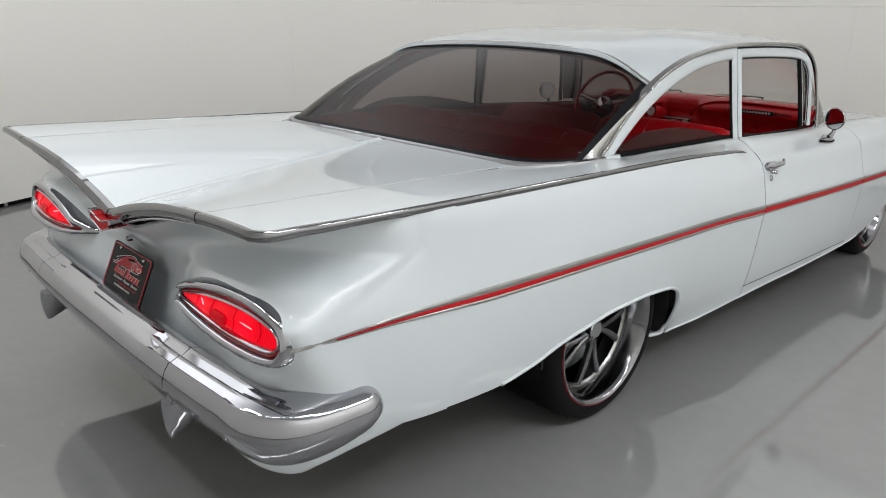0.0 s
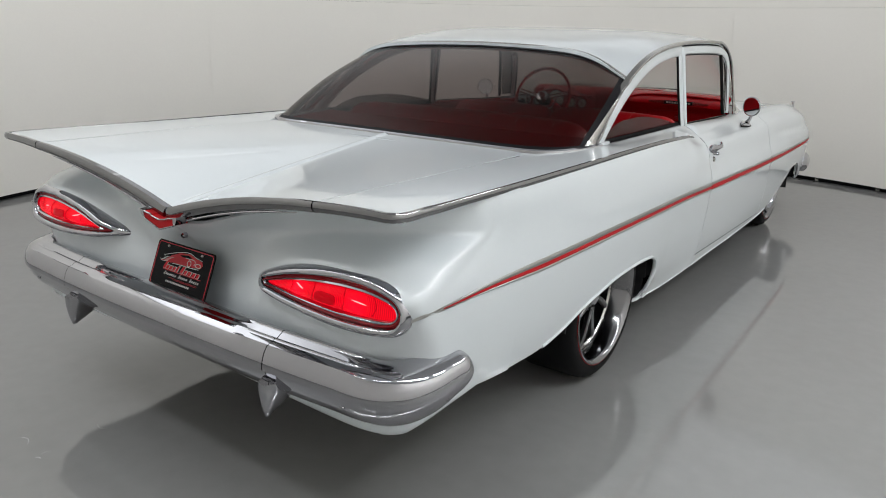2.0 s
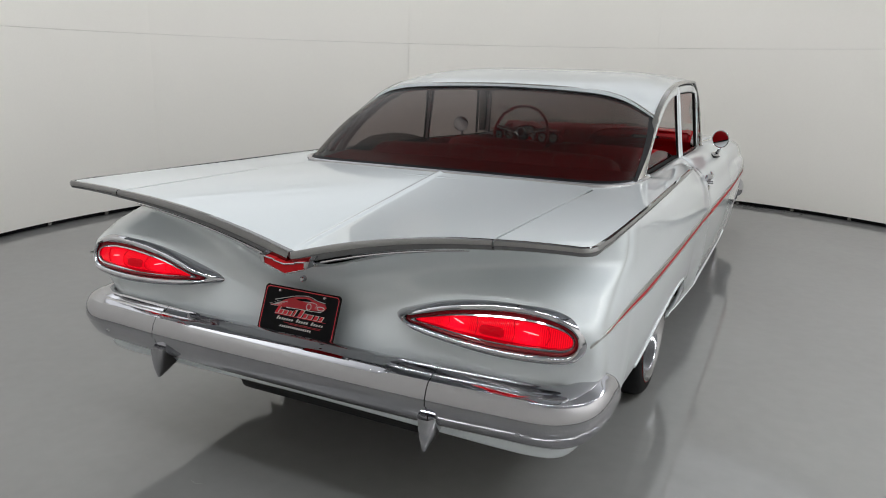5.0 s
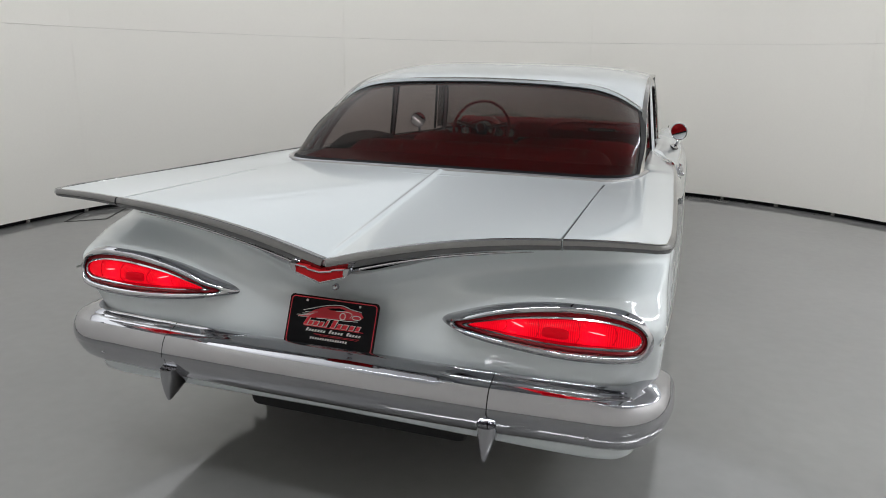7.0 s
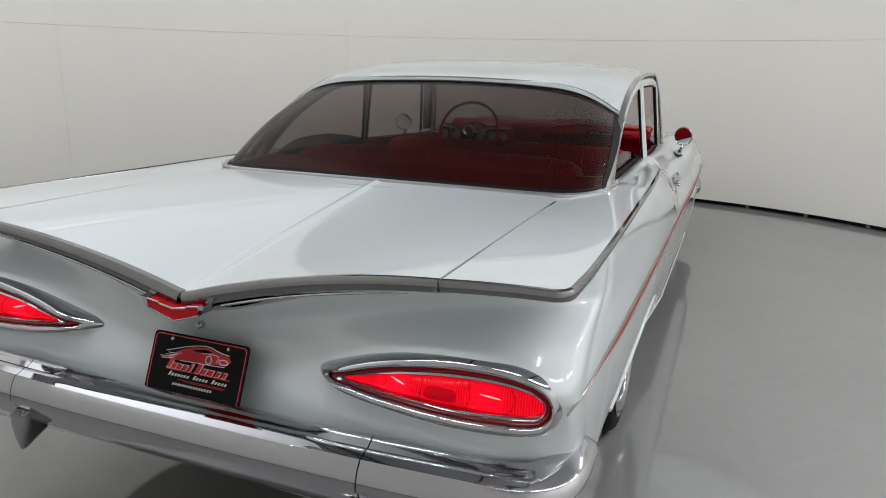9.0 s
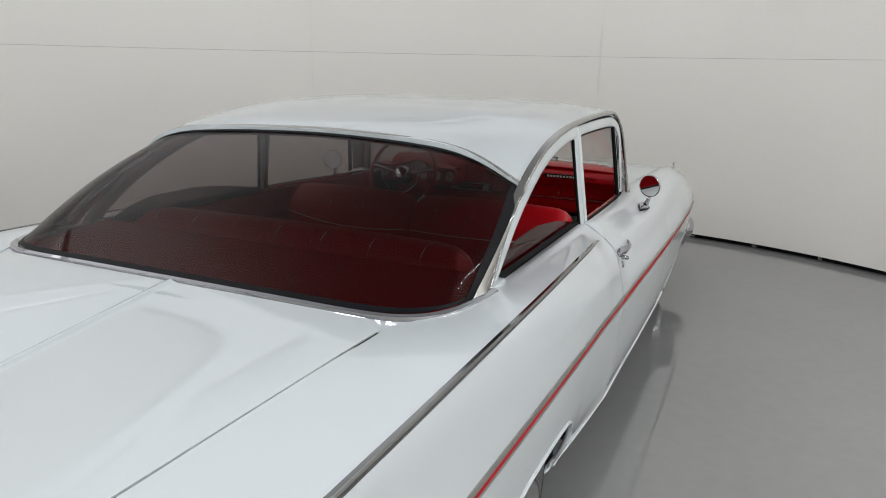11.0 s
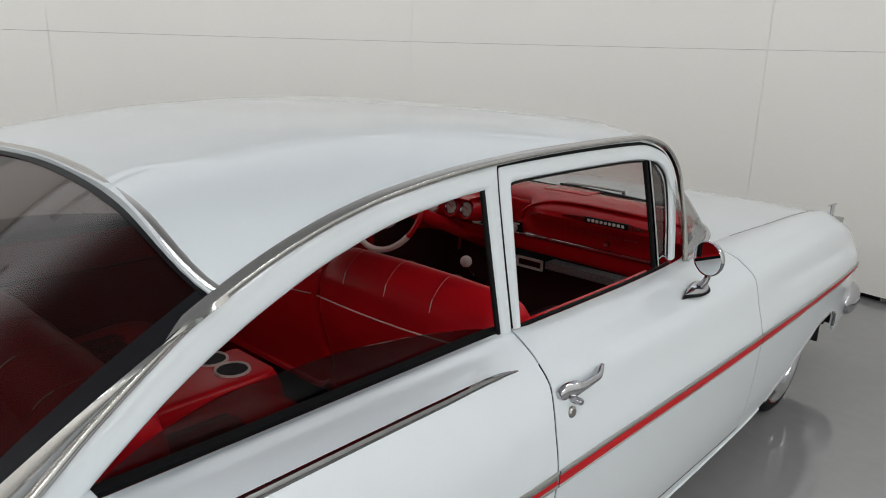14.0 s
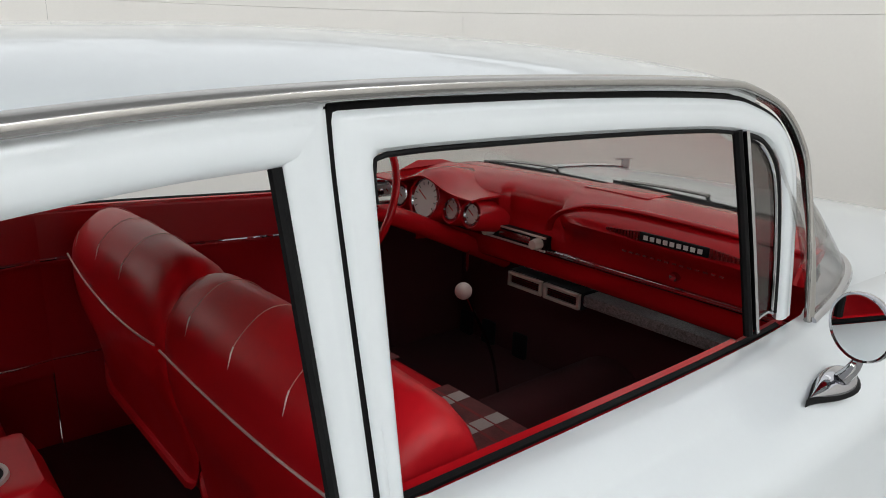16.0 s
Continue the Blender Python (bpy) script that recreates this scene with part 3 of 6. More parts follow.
STRIPE_PARTS = ((-1.343, 1.027), (1.036, 2.302), (2.309, 3.75))
for m, owner in ((lambda p: p, doors[0]), (flip, doors[1])):
    for k, (y0, y1) in enumerate(STRIPE_PARTS):
        holder = owner if k == 1 else CAR
        n = 70 if k == 0 else 36
        lo, hi = (0.20, 0.59) if k == 0 else (0.13, 0.72)
        part("stripe_upper_edge", shell(m(side_strip(y0, y1, 0.006, hi - 0.02, 1.0, n)), 0.004), STRIPE_EDGE, holder)
        part("red_stripe", shell(m(side_strip(y0 + (0.10 if k == 0 else 0), y1, 0.004, lo, hi, n)), 0.003), RED_TRIM, holder)
        if k == 0:
            part("stripe_tip", shell(m(side_strip(y0, y0 + 0.115, 0.0045, 0.0, 1.0, 12)), 0.003), STRIPE_EDGE, holder)
        part("stripe_lower_edge", shell(m(side_strip(y0, y1, 0.005, 0.0, lo + 0.02, n)), 0.003), STRIPE_EDGE, holder)

# ---- tail lamps in bright hoods ----
for sign in (1, -1):
    lamp = new("tail_light")
    lamp.parent = CAR
    tagged(lamp, "lit red teardrop tail light in a chrome hood")
    f = (lambda p: p) if sign > 0 else flip
    hood_line = path3([(s, d, 0) for s, d in ((0.012, -0.17), (0.000, -0.08), (-0.003, -0.010), (-0.001, 0.008), (0.005, 0.019), (0.013, 0.0235), (0.020, 0.0205), (0.0235, 0.012), (0.0245, 0.0))], 40)
    rows = [eye_loop(s, d, 128) for s, d, _ in hood_line]
    bm = grid(f(np.array(rows)), wrap_v=True)
    bmesh.ops.recalc_face_normals(bm, faces=bm.faces)
    part("bezel", bm, CHROME, lamp, "chrome hood round the lens")
    rows = [eye_loop(s, d) for s, d in ((0.0235, 0.002), (0.0245, 0.008), (0.029, 0.011), (0.034, 0.009), (0.035, 0.0))]
    part("gasket", grid(f(np.array(rows)), wrap_v=True), RED_BAND, lamp)
    rows = [eye_loop(s, d) for s, d in ((0.0335, 0.004), (0.034, 0.012), (0.038, 0.015), (0.042, 0.011), (0.043, 0.0))]
    part("inner_ring", grid(f(np.array(rows)), wrap_v=True), CHROME, lamp)
    base = eye_loop(0.042, 0.003)
    centre = base.mean(0)
    rows = [base + (centre - base) * k + np.array((0, -0.024 * math.sin(math.pi / 2 * k), 0)) for k in (0, 0.12, 0.3, 0.5, 0.7, 0.85, 1)]
    bm = grid(f(np.array(rows)), wrap_v=True)
    bmesh.ops.remove_doubles(bm, verts=bm.verts, dist=1e-5)
    bmesh.ops.recalc_face_normals(bm, faces=bm.faces)
    part("lens", bm, LENS, lamp, "ribbed red lens, lit")
    back_loop = eye_loop(0.012, -0.03)
    rows = [back_loop + (back_loop.mean(0) - back_loop) * k for k in (0, 0.5, 1)]
    part("reflector", grid(f(np.array(rows)), wrap_v=True), CHROME, lamp)

    def lens_at(x, z, lift):
        d = np.array((x - centre[0], z - centre[2]))
        r = base[:, (0, 2)] - centre[[0, 2]]
        i = np.argmax((r @ d) / (np.linalg.norm(r, axis=1) * np.linalg.norm(d) + 1e-9))
        k = 1 - np.linalg.norm(d) / np.linalg.norm(r[i])
        return (sign * x, base[i, 1] + (centre[1] - base[i, 1]) * k - 0.024 * math.sin(math.pi / 2 * k) - lift, z)

    for x, z0, z1 in ((0.545, 0.694, 0.722), (0.635, 0.686, 0.736), (0.745, 0.683, 0.742), (0.84, 0.688, 0.737)):
        line = np.array([lens_at(x + 0.010 * math.sin(3 * t), z0 + (z1 - z0) * t, 0.0005) for t in np.linspace(0, 1, 9)])
        part("lens_rib", sweep(line, ring_section(0.0013, 0.0013, 6), up=(1, 0, 0)), LENS_DARK, lamp)
    # two small glowing slips painted in as glints on the lens
    for bx, bz, bw in ((0.585, 0.716, 0.020), (0.800, 0.718, 0.024)):
        glint = np.array([[lens_at(bx + bw * t, bz - 0.004 * t + 0.0018 * (1 - t * t) * s, 0.0012) for s in (-1, 0, 1)] for t in np.linspace(-1, 1, 11)])
        part("lens_glint", shell(glint, 0.001), GLINT, lamp, "pale glint on the lens, imitated by a glowing slip")
    loop = np.array([lens_at(0.69 + 0.036 * np.sign(math.cos(a)) * abs(math.cos(a)) ** 0.5, 0.708 + 0.014 * np.sign(math.sin(a)) * abs(math.sin(a)) ** 0.5, 0.0035) for a in np.linspace(0, 2 * math.pi, 28, endpoint=False)])
    mid_p = loop.mean(0)
    pad = grid(np.array([loop + (0, 0.004, 0), loop, mid_p + (loop - mid_p) * 0.85 + (0, -0.0015, 0), mid_p + (loop - mid_p) * 0.4 + (0, -0.0015, 0), mid_p + (loop - mid_p) * 0.01 + (0, -0.0015, 0)]), wrap_v=True)
    part("lens_reflex", pad, LENS_DARK, lamp)

# ---- bumper ----
# outwards and up: the shelf, then a plain face for the ends and one with a crease along it
shelf_z = curve((0.0, 0.565), (0.022, 0.572), (0.031, 0.5710), (0.052, 0.5635), (0.062, 0.5600), (0.080, 0.5515), (0.087, 0.547))
SHELF_A = np.concatenate([np.linspace(0.0, 0.022, 5), [0.025, 0.027, 0.0285, 0.030], np.linspace(0.034, 0.050, 5), [0.052, 0.0545, 0.0563, 0.058, 0.0592, 0.0605], np.linspace(0.065, 0.082, 5), [0.0838, 0.0855, 0.087]])
FLUTES = ((0.0, 0.022, 0.027, 0.030, 0.050, 0.0545, 0.058, 0.0605, 0.082, 0.0855, 0.087), (0.565, 0.5735, 0.5735, 0.5700, 0.5589, 0.5625, 0.5618, 0.5588, 0.5498, 0.5512, 0.5488))
FACE = [(0.099, 0.530), (0.106, 0.508), (0.1075, 0.490), (0.106, 0.479), (0.1035, 0.470), (0.100, 0.460), (0.091, 0.440), (0.078, 0.418), (0.062, 0.404), (0.035, 0.398), (0.0, 0.41), (-0.004, 0.49)]
CREASED = [(0.100, 0.530), (0.108, 0.506), (0.110, 0.487), (0.108, 0.4815), (0.1005, 0.4785), (0.0965, 0.466), (0.0875, 0.442), (0.075, 0.418), (0.060, 0.404), (0.035, 0.398), (0.0, 0.41), (-0.004, 0.49)]


def bump_section(x, y):
    """The bumper's section at a place: plain at the corner, creased along the face, two shallow flutes on the shelf by the joint."""
    crease = float(np.clip((0.875 - x) / 0.03, 0, 1)) * float(y < -1.25)
    ease = [float(np.clip(k, 0, 1)) for k in ((x - 0.36) / 0.08, (0.865 - x) / 0.09)]
    flute = min(ease[0] ** 2 * (3 - 2 * ease[0]), ease[1] ** 2 * (3 - 2 * ease[1]))
    shelf = []
    for a in SHELF_A:
        shelf.append((a, float(shelf_z(a)) * (1 - flute) + flute * float(np.interp(a, *FLUTES))))
    return shelf + [tuple(np.array(p) * (1 - crease) + np.array(q) * crease) for p, q in zip(FACE, CREASED)]


bump_plan = path3([(-0.20, -1.362, 0), (0, -1.362, 0), (0.25, -1.361, 0), (0.53, -1.355, 0), (0.74, -1.343, 0), (0.835, -1.336, 0), (0.885, -1.312, 0), (0.904, -1.26, 0), (0.907, -1.18, 0), (0.907, -1.09, 0)], 200)
bump_plan = bump_plan[bump_plan[:, 0] >= -0.01]


def bumper_piece(sel, taper):
    line = bump_plan[sel]
    t = np.gradient(bump_plan, axis=0)[sel]
    t /= np.linalg.norm(t, axis=1, keepdims=True)
    out = np.stack([t[:, 1], -t[:, 0], np.zeros(len(t))], 1)
    rows = []
    end = bump_plan[-1]
    for p, o in zip(line, out):
        d = np.linalg.norm(end - p)
        k = 1.0
        if taper and d < 0.07:
            k = math.sqrt(max(0.0, 1 - (1 - d / 0.07) ** 2)) * 0.96 + 0.04
        far = max(0.0, 1 - d / 0.24) ** 1.2 if taper else 0.0
        rows.append([(p[0] + o[0] * a * (0.4 + 0.6 * k), p[1] + o[1] * a * (0.4 + 0.6 * k), 0.495 + (z - 0.495) * k * (1 - far * (0.40 if z < 0.495 else 0.12))) for a, z in bump_section(p[0], p[1])])
    return np.array(rows)


BUMPER = new("rear_bumper")
BUMPER.parent = CAR
tagged(BUMPER, "polished chrome wraparound rear bumper in three sections")
mid = np.where(bump_plan[:, 0] <= 0.528)[0]
wrap = np.where(bump_plan[:, 0] >= 0.533)[0]
half = bumper_piece(mid, False)
half[0, :, 0] = 0
half[-1, :, 0] = 0.5295
whole = np.concatenate([flip(half)[::-1], half[1:]])
bm = grid(whole, wrap_v=True, cap=True)
bmesh.ops.recalc_face_normals(bm, faces=bm.faces)
part("centre_section", bm, CHROME, BUMPER)
for f in (lambda p: p, flip):
    e = bumper_piece(wrap, True)
    e[0, :, 0] = 0.5325
    bm = grid(f(e), wrap_v=True, cap=True)
    bmesh.ops.recalc_face_normals(bm, faces=bm.faces)
    part("end_section", bm, CHROME, BUMPER)
    # guard: a small fang under the joint
    bm = bmesh.new()
    sec = []
    for k, (zc, hx, y0, y1) in enumerate(((0.44, 0.034, -1.468, -1.29), (0.405, 0.026, -1.470, -1.31), (0.370, 0.017, -1.466, -1.365), (0.345, 0.009, -1.460, -1.42), (0.334, 0.004, -1.456, -1.440))):
        ym, hy = (y0 + y1) / 2, (y1 - y0) / 2
        sec.append([(0.527 + hx * math.cos(a) * abs(math.cos(a)) ** -0.3, ym + hy * math.sin(a) * abs(math.sin(a) + 1e-9) ** -0.3, zc) for a in np.linspace(0, 2 * math.pi, 16, endpoint=False)])
    bm = grid(f(np.array(sec)), wrap_v=True, cap=True)
    bmesh.ops.recalc_face_normals(bm, faces=bm.faces)
    part("guard", bm, CHROME, BUMPER, "small pointed chrome guard below the joint")
    for x, y, z in ((0.80, -1.428, 0.447), (0.998, -1.235, 0.455)):
        bolt = lathe([(0, 0.006), (0.006, 0.005), (0.009, 0.0), (0.009, -0.01)], 14, "y")
        bolt = moved(bolt, Matrix.Translation((x if f is not flip else -x, y, z)) @ (pose(0, 0, 0, 0, 0, 180) if y < -1.3 else pose(0, 0, 0, 0, 0, -90 if f is not flip else 90)))
        part("bolt", bolt, CHROME, BUMPER)

# white valance under the bumper
pan = []
plan = path3([(0, -1.365, 0), (0.4, -1.372, 0), (0.70, -1.378, 0), (0.83, -1.370, 0), (0.895, -1.335, 0), (0.928, -1.27, 0), (0.9375, -1.15, 0), (0.944, -1.0, 0), (0.947, -0.86, 0)], 70)
for p in plan:
    turn = min(1, max(0, (p[1] + 1.375) / 0.12))
    inward = np.array((-0.55 * turn, 0.55 * (1 - turn) + 0.05, 0))
    lifted = 0.031 * min(1, max(0, (p[1] + 1.30) / 0.44))
    pan.append([p + (0, 0, 0.43), p + (0, 0, 0.375 + 0.5 * lifted), p + inward * 0.01 + (0, 0, 0.358 + lifted), p + inward * 0.04 + (0, 0, 0.345 + lifted), p + inward * 0.08 + (0, 0, 0.345 + lifted)])
pan = np.array(pan)
pan = np.concatenate([flip(pan)[::-1], pan[1:]])
part("valance", shell(pan[:, ::-1], 0.006), PAINT, CAR, "white panel below the bumper")

# ---- number plate, emblem, lock ----
PLATE = new("licence_plate")
PLATE.parent = CAR
tagged(PLATE, "black plate with a red border and illegible lines")
PLATE_RED = material("plate_red", (0.75, 0.03, 0.05), 0.3, vary=0.05)
PLATE_BLACK = material("black_plate_enamel", (0.004, 0.004, 0.005), 0.12, vary=0.1, spec=0.10)
PLATE_WHITE = material("plate_white", (0.75, 0.74, 0.72), 0.35)
lean = pose(0.003, -1.338, 0.628, -23, 0, 0)
corner = []
for cx, cz, a0 in ((0.138, 0.066, 0), (-0.138, 0.066, 90), (-0.138, -0.066, 180), (0.138, -0.066, 270)):
    corner += [(cx + 0.012 * math.cos(radians(a0 + 15 * k)), cz + 0.012 * math.sin(radians(a0 + 15 * k))) for k in range(7)]
b = bmesh.new()
b.faces.new([b.verts.new((x, 0.002, z)) for x, z in corner])
made = bmesh.ops.extrude_face_region(b, geom=b.faces[:])
bmesh.ops.translate(b, vec=(0, -0.004, 0), verts=[v for v in made["geom"] if isinstance(v, bmesh.types.BMVert)])
bmesh.ops.recalc_face_normals(b, faces=b.faces)
part("sheet", moved(b, lean), PLATE_BLACK, PLATE)
ring = np.array([(x * 0.955, -0.0026, z * 0.915) for x, z in corner])
part("border", moved(sweep(ring, ring_section(0.0013, 0.0011, 6), up=(0, 1, 0), closed=True), lean), PLATE_RED, PLATE)


def plate_bar(x, z, w, h, mat, slope=0.0, lift=0.0032, name="bar"):
    b = bmesh.new()
    v = [b.verts.new(q) for q in ((x - w / 2, -lift, z - h / 2), (x + w / 2, -lift, z - h / 2), (x + w / 2 + slope * h, -lift, z + h / 2), (x - w / 2 + slope * h, -lift, z + h / 2))]
    b.faces.new(v)
    bmesh.ops.solidify(b, geom=b.faces[:], thickness=0.0006)
    return part(name, moved(b, lean), mat, PLATE)


# the maker's script stands as slanted plain strokes: red with a pale edge, then two smaller pale lines
for x, w, h in ((-0.086, 0.012, 0.024), (-0.070, 0.014, 0.014), (-0.052, 0.014, 0.014), (-0.034, 0.012, 0.014), (-0.018, 0.008, 0.020), (0.006, 0.014, 0.024), (0.026, 0.014, 0.014), (0.046, 0.016, 0.014), (0.068, 0.014, 0.014), (0.088, 0.012, 0.014)):
    plate_bar(x, -0.012 + h / 2, w + 0.0025, h + 0.0025, PLATE_WHITE, 0.45, 0.0030)
    plate_bar(x, -0.012 + h / 2, w - 0.001, h - 0.001, PLATE_RED, 0.45, 0.0042)
plate_bar(-0.085, 0.012, 0.058, 0.003, PLATE_RED, 1.0, 0.0044)
plate_bar(0.01, -0.0145, 0.20, 0.0022, PLATE_RED, 1.0, 0.0040)
for i, x in enumerate(np.linspace(-0.078, 0.098, 19)):
    if i not in (7, 13):
        plate_bar(x, -0.027 + (0.002 if i in (0, 8, 14) else 0), 0.0062, 0.007 + (0.004 if i in (0, 8, 14) else 0), PLATE_WHITE, 0.5)
for z, x0, x1 in ((-0.037, -0.05, 0.10), (-0.0405, -0.03, 0.095)):
    plate_bar((x0 + x1) / 2, z, x1 - x0, 0.0012, PLATE_RED)
for x in np.linspace(-0.060, 0.058, 15):
    plate_bar(x, -0.050, 0.0055, 0.0065, PLATE_WHITE, 0.3)


# the picture over the script: a low red fastback with pale outlines and speed lines
def plate_shape(points, mat, lift, name):
    b = bmesh.new()
    b.faces.new([b.verts.new((x, -lift, z)) for x, z in points])
    bmesh.ops.solidify(b, geom=b.faces[:], thickness=0.0006)
    bmesh.ops.triangulate(b, faces=b.faces[:])
    return part(name, moved(b, lean), mat, PLATE, smooth=False)


def plate_line(points, r=0.0009):
    line = path3([(x, -0.0046, z) for x, z in points], 24)
    return part("outline", moved(sweep(line, ring_section(r, 0.0005, 6), up=(0, 1, 0)), lean), PLATE_WHITE, PLATE)


plate_shape([(-0.095, 0.014), (-0.060, 0.036), (-0.022, 0.050), (0.028, 0.056), (0.062, 0.048), (0.094, 0.044), (0.104, 0.032), (0.092, 0.020), (0.03, 0.016), (-0.05, 0.013)], PLATE_RED, 0.0034, "picture")
plate_shape([(-0.02, 0.044), (0.022, 0.050), (0.044, 0.046), (0.03, 0.041), (-0.005, 0.040)], PLATE_BLACK, 0.0040, "picture_window")
plate_line([(-0.10, 0.030), (-0.06, 0.042), (-0.02, 0.053), (0.028, 0.0585), (0.064, 0.050), (0.097, 0.046)])
plate_line([(0.012, 0.040), (0.05, 0.041), (0.066, 0.036), (0.060, 0.024)])
plate_line([(-0.05, 0.011), (0.0, 0.013), (0.05, 0.014), (0.088, 0.016)])
for cx, cz, rx, rz in ((0.036, 0.026, 0.009, 0.010), (0.082, 0.027, 0.014, 0.006)):
    plate_line([(cx + rx * math.cos(a), cz + rz * math.sin(a)) for a in np.linspace(0, 2 * math.pi, 13)], 0.0012)
for x0, x1, z in ((-0.112, -0.075, 0.010), (-0.118, -0.07, 0.015), (-0.10, -0.06, 0.0205), (-0.092, -0.05, 0.026)):
    plate_line([(x0, z), ((x0 + x1) / 2, z + 0.001), (x1, z + 0.004)], 0.0007)
for x in (-0.089, 0.089):
    part("screw", moved(lathe([(0, -0.0065), (0.004, -0.006), (0.0055, -0.0025)], 12, "y"), lean @ Matrix.Translation((x, 0, 0.062))), SATIN, PLATE)

EMBLEM = new("emblem")
EMBLEM.parent = CAR
tagged(EMBLEM, "red chevron emblem with chrome ends under the wing")
red = [(-0.082, 0.824), (-0.042, 0.8185), (-0.039, 0.8145), (0.0, 0.808), (0.039, 0.8145), (0.042, 0.8185), (0.082, 0.824), (0.078, 0.801), (0.0, 0.777), (-0.078, 0.801)]
def plaque(loop, y0, y1, drop=0.0):
    b = bmesh.new()
    front = [b.verts.new((x, y0, z - drop)) for x, z in loop]
    back_v = [b.verts.new((x, y1, z - drop)) for x, z in loop]
    b.faces.new(front)
    b.faces.new(back_v[::-1])
    for i in range(len(loop)):
        j = (i + 1) % len(loop)
        b.faces.new((front[j], front[i], back_v[i], back_v[j]))
    bmesh.ops.recalc_face_normals(b, faces=b.faces)
    return b
part("chevron", plaque(red, -1.398, -1.35), RED_TRIM, EMBLEM)
edge = np.array([(x, -1.3985, z) for x, z in red])
edge = np.concatenate([p + (q - p) * np.linspace(0, 1, 8, endpoint=False)[:, None] for p, q in zip(edge, np.roll(edge, -1, 0))])
part("chevron_edge", sweep(edge, ring_section(0.0026, 0.0026, 8), up=(0, 1, 0), closed=True), CHROME, EMBLEM)
for sign in (1, -1):
    tip = [(sign * x, z) for x, z in ((0.078, 0.826), (0.097, 0.829), (0.091, 0.812), (0.083, 0.803), (0.076, 0.808))]
    part("chevron_end", plaque(tip, -1.401, -1.36), CHROME, EMBLEM)
part("trunk_lock", moved(lathe([(0, -0.006), (0.006, -0.006), (0.009, -0.003), (0.010, 0.01)], 18, "y"), Matrix.Translation((0.012, -1.325, 0.742))), CHROME, CAR)

door_foot = curve((1.03, 0.300), (1.35, 0.287), (1.95, 0.271), (2.31, 0.262))
# dark gaps round the doors, and the bright lip of the front wheel openings
for k, f in enumerate((lambda p: p, flip)):
    for y in (1.031, 2.3055):
        line = np.array([(float(side_x(y, z)) - 0.005, y + float(gap_shift(y, z)), z) for z in np.linspace(float(door_foot(y)), 0.885, 30)])
        width = 0.0045 if y < 2 else 0.0013
        part("door_gap", sweep(f(line), ring_section(width, 0.0045, 6), up=(0, 1, 0)), BLACK, CAR)
    line = np.array([(float(side_x(y, float(door_foot(y)))) - 0.0015, y + float(gap_shift(y, 0.28)), float(door_foot(y))) for y in np.linspace(1.031, 2.305, 40)])
    part("door_gap", sweep(f(line), ring_section(0.003, 0.003, 6)), BLACK, CAR)
    line = np.array([(float(side_x(y, float(low_z(y)))) - 0.001, y, float(low_z(y))) for y in np.linspace(2.58, 3.47, 40)])
    part("arch_lip", sweep(f(line), ring_section(0.006, 0.005, 8)), CHROME, CAR)
    line = np.array([(float(side_x(y, float(low_z(y)))) - 0.003, y, float(low_z(y)) + 0.003) for y in np.concatenate([np.linspace(-0.62, 0.25, 36), np.linspace(0.27, 0.432, 26)])])
    # the rolled lip turns back under the opening at the rocker's end
    tail = path3([tuple(line[-1]), (line[-1][0] - 0.02, 0.436, 0.235), (0.895, 0.428, 0.214), (0.885, 0.400, 0.209), (0.875, 0.365, 0.210)], 14)
    part("arch_lip", sweep(f(np.vstack([line, tail[1:]])), ring_section(0.010, 0.008, 8)), PAINT, CAR)
    rocker = np.array([(float(side_x(y, float(low_z(y)))) - 0.004, y, float(low_z(y)) + 0.001) for y in np.linspace(0.446, 2.52, 50)])
    part("rocker_lip", sweep(f(rocker), ring_section(0.010, 0.005, 8)), PAINT, CAR)

# ---- glasshouse ----
def glass_x(y, z):
    """The side of the glasshouse leans in from the sill to the roof rail."""
    xs_, zs_ = float(inner_x(np.clip(y, 0.15, 2.05))) - 0.004, float(inner_z(np.clip(y, 0.15, 2.05)))
    yr = np.clip(y, -0.02, 1.79)
    xr, zr = float(rail_x(yr)), float(rail_z(max(yr, 0.6)))
    return xs_ + (xr - xs_) * (z - zs_) / (zr - zs_)


def on_side(points):
    return np.array([(glass_x(y, z), y, z) for y, z in points])


RAIL = [(-0.02, 0.950), (0.012, 0.972), (0.055, 1.004), (0.125, 1.057), (0.20, 1.110), (0.275, 1.160), (0.37, 1.207), (0.478, 1.250), (0.6, 1.286), (0.74, 1.312), (0.95, 1.333), (1.2, 1.344), (1.5, 1.346), (1.72, 1.342),
        (1.82, 1.334), (1.95, 1.297), (2.022, 1.230), (2.047, 1.150), (2.058, 1.04), (2.060, 0.893)]
rail_line = path3([(float(rail_x(np.clip(y, -0.02, 1.9))) + (0.006 if z > 1.0 else 0.0) + (0.16 * max(0, 1.30 - z) if y > 1.9 else 0) + (0.012 if y < 0 else 0), y, z) for y, z in RAIL], 150)
RAIL_SECTION = [(-0.012, -0.010), (0.003, -0.009), (0.007, -0.0085), (0.0095, -0.006), (0.0105, -0.002), (0.0105, 0.002), (0.009, 0.005), (0.005, 0.007), (-0.012, 0.009)]
QW_TOP = [(0.105, 0.950), (0.168, 1.000), (0.262, 1.065), (0.364, 1.121), (0.475, 1.170), (0.598, 1.213), (0.739, 1.248), (0.902, 1.270), (1.026, 1.278)]
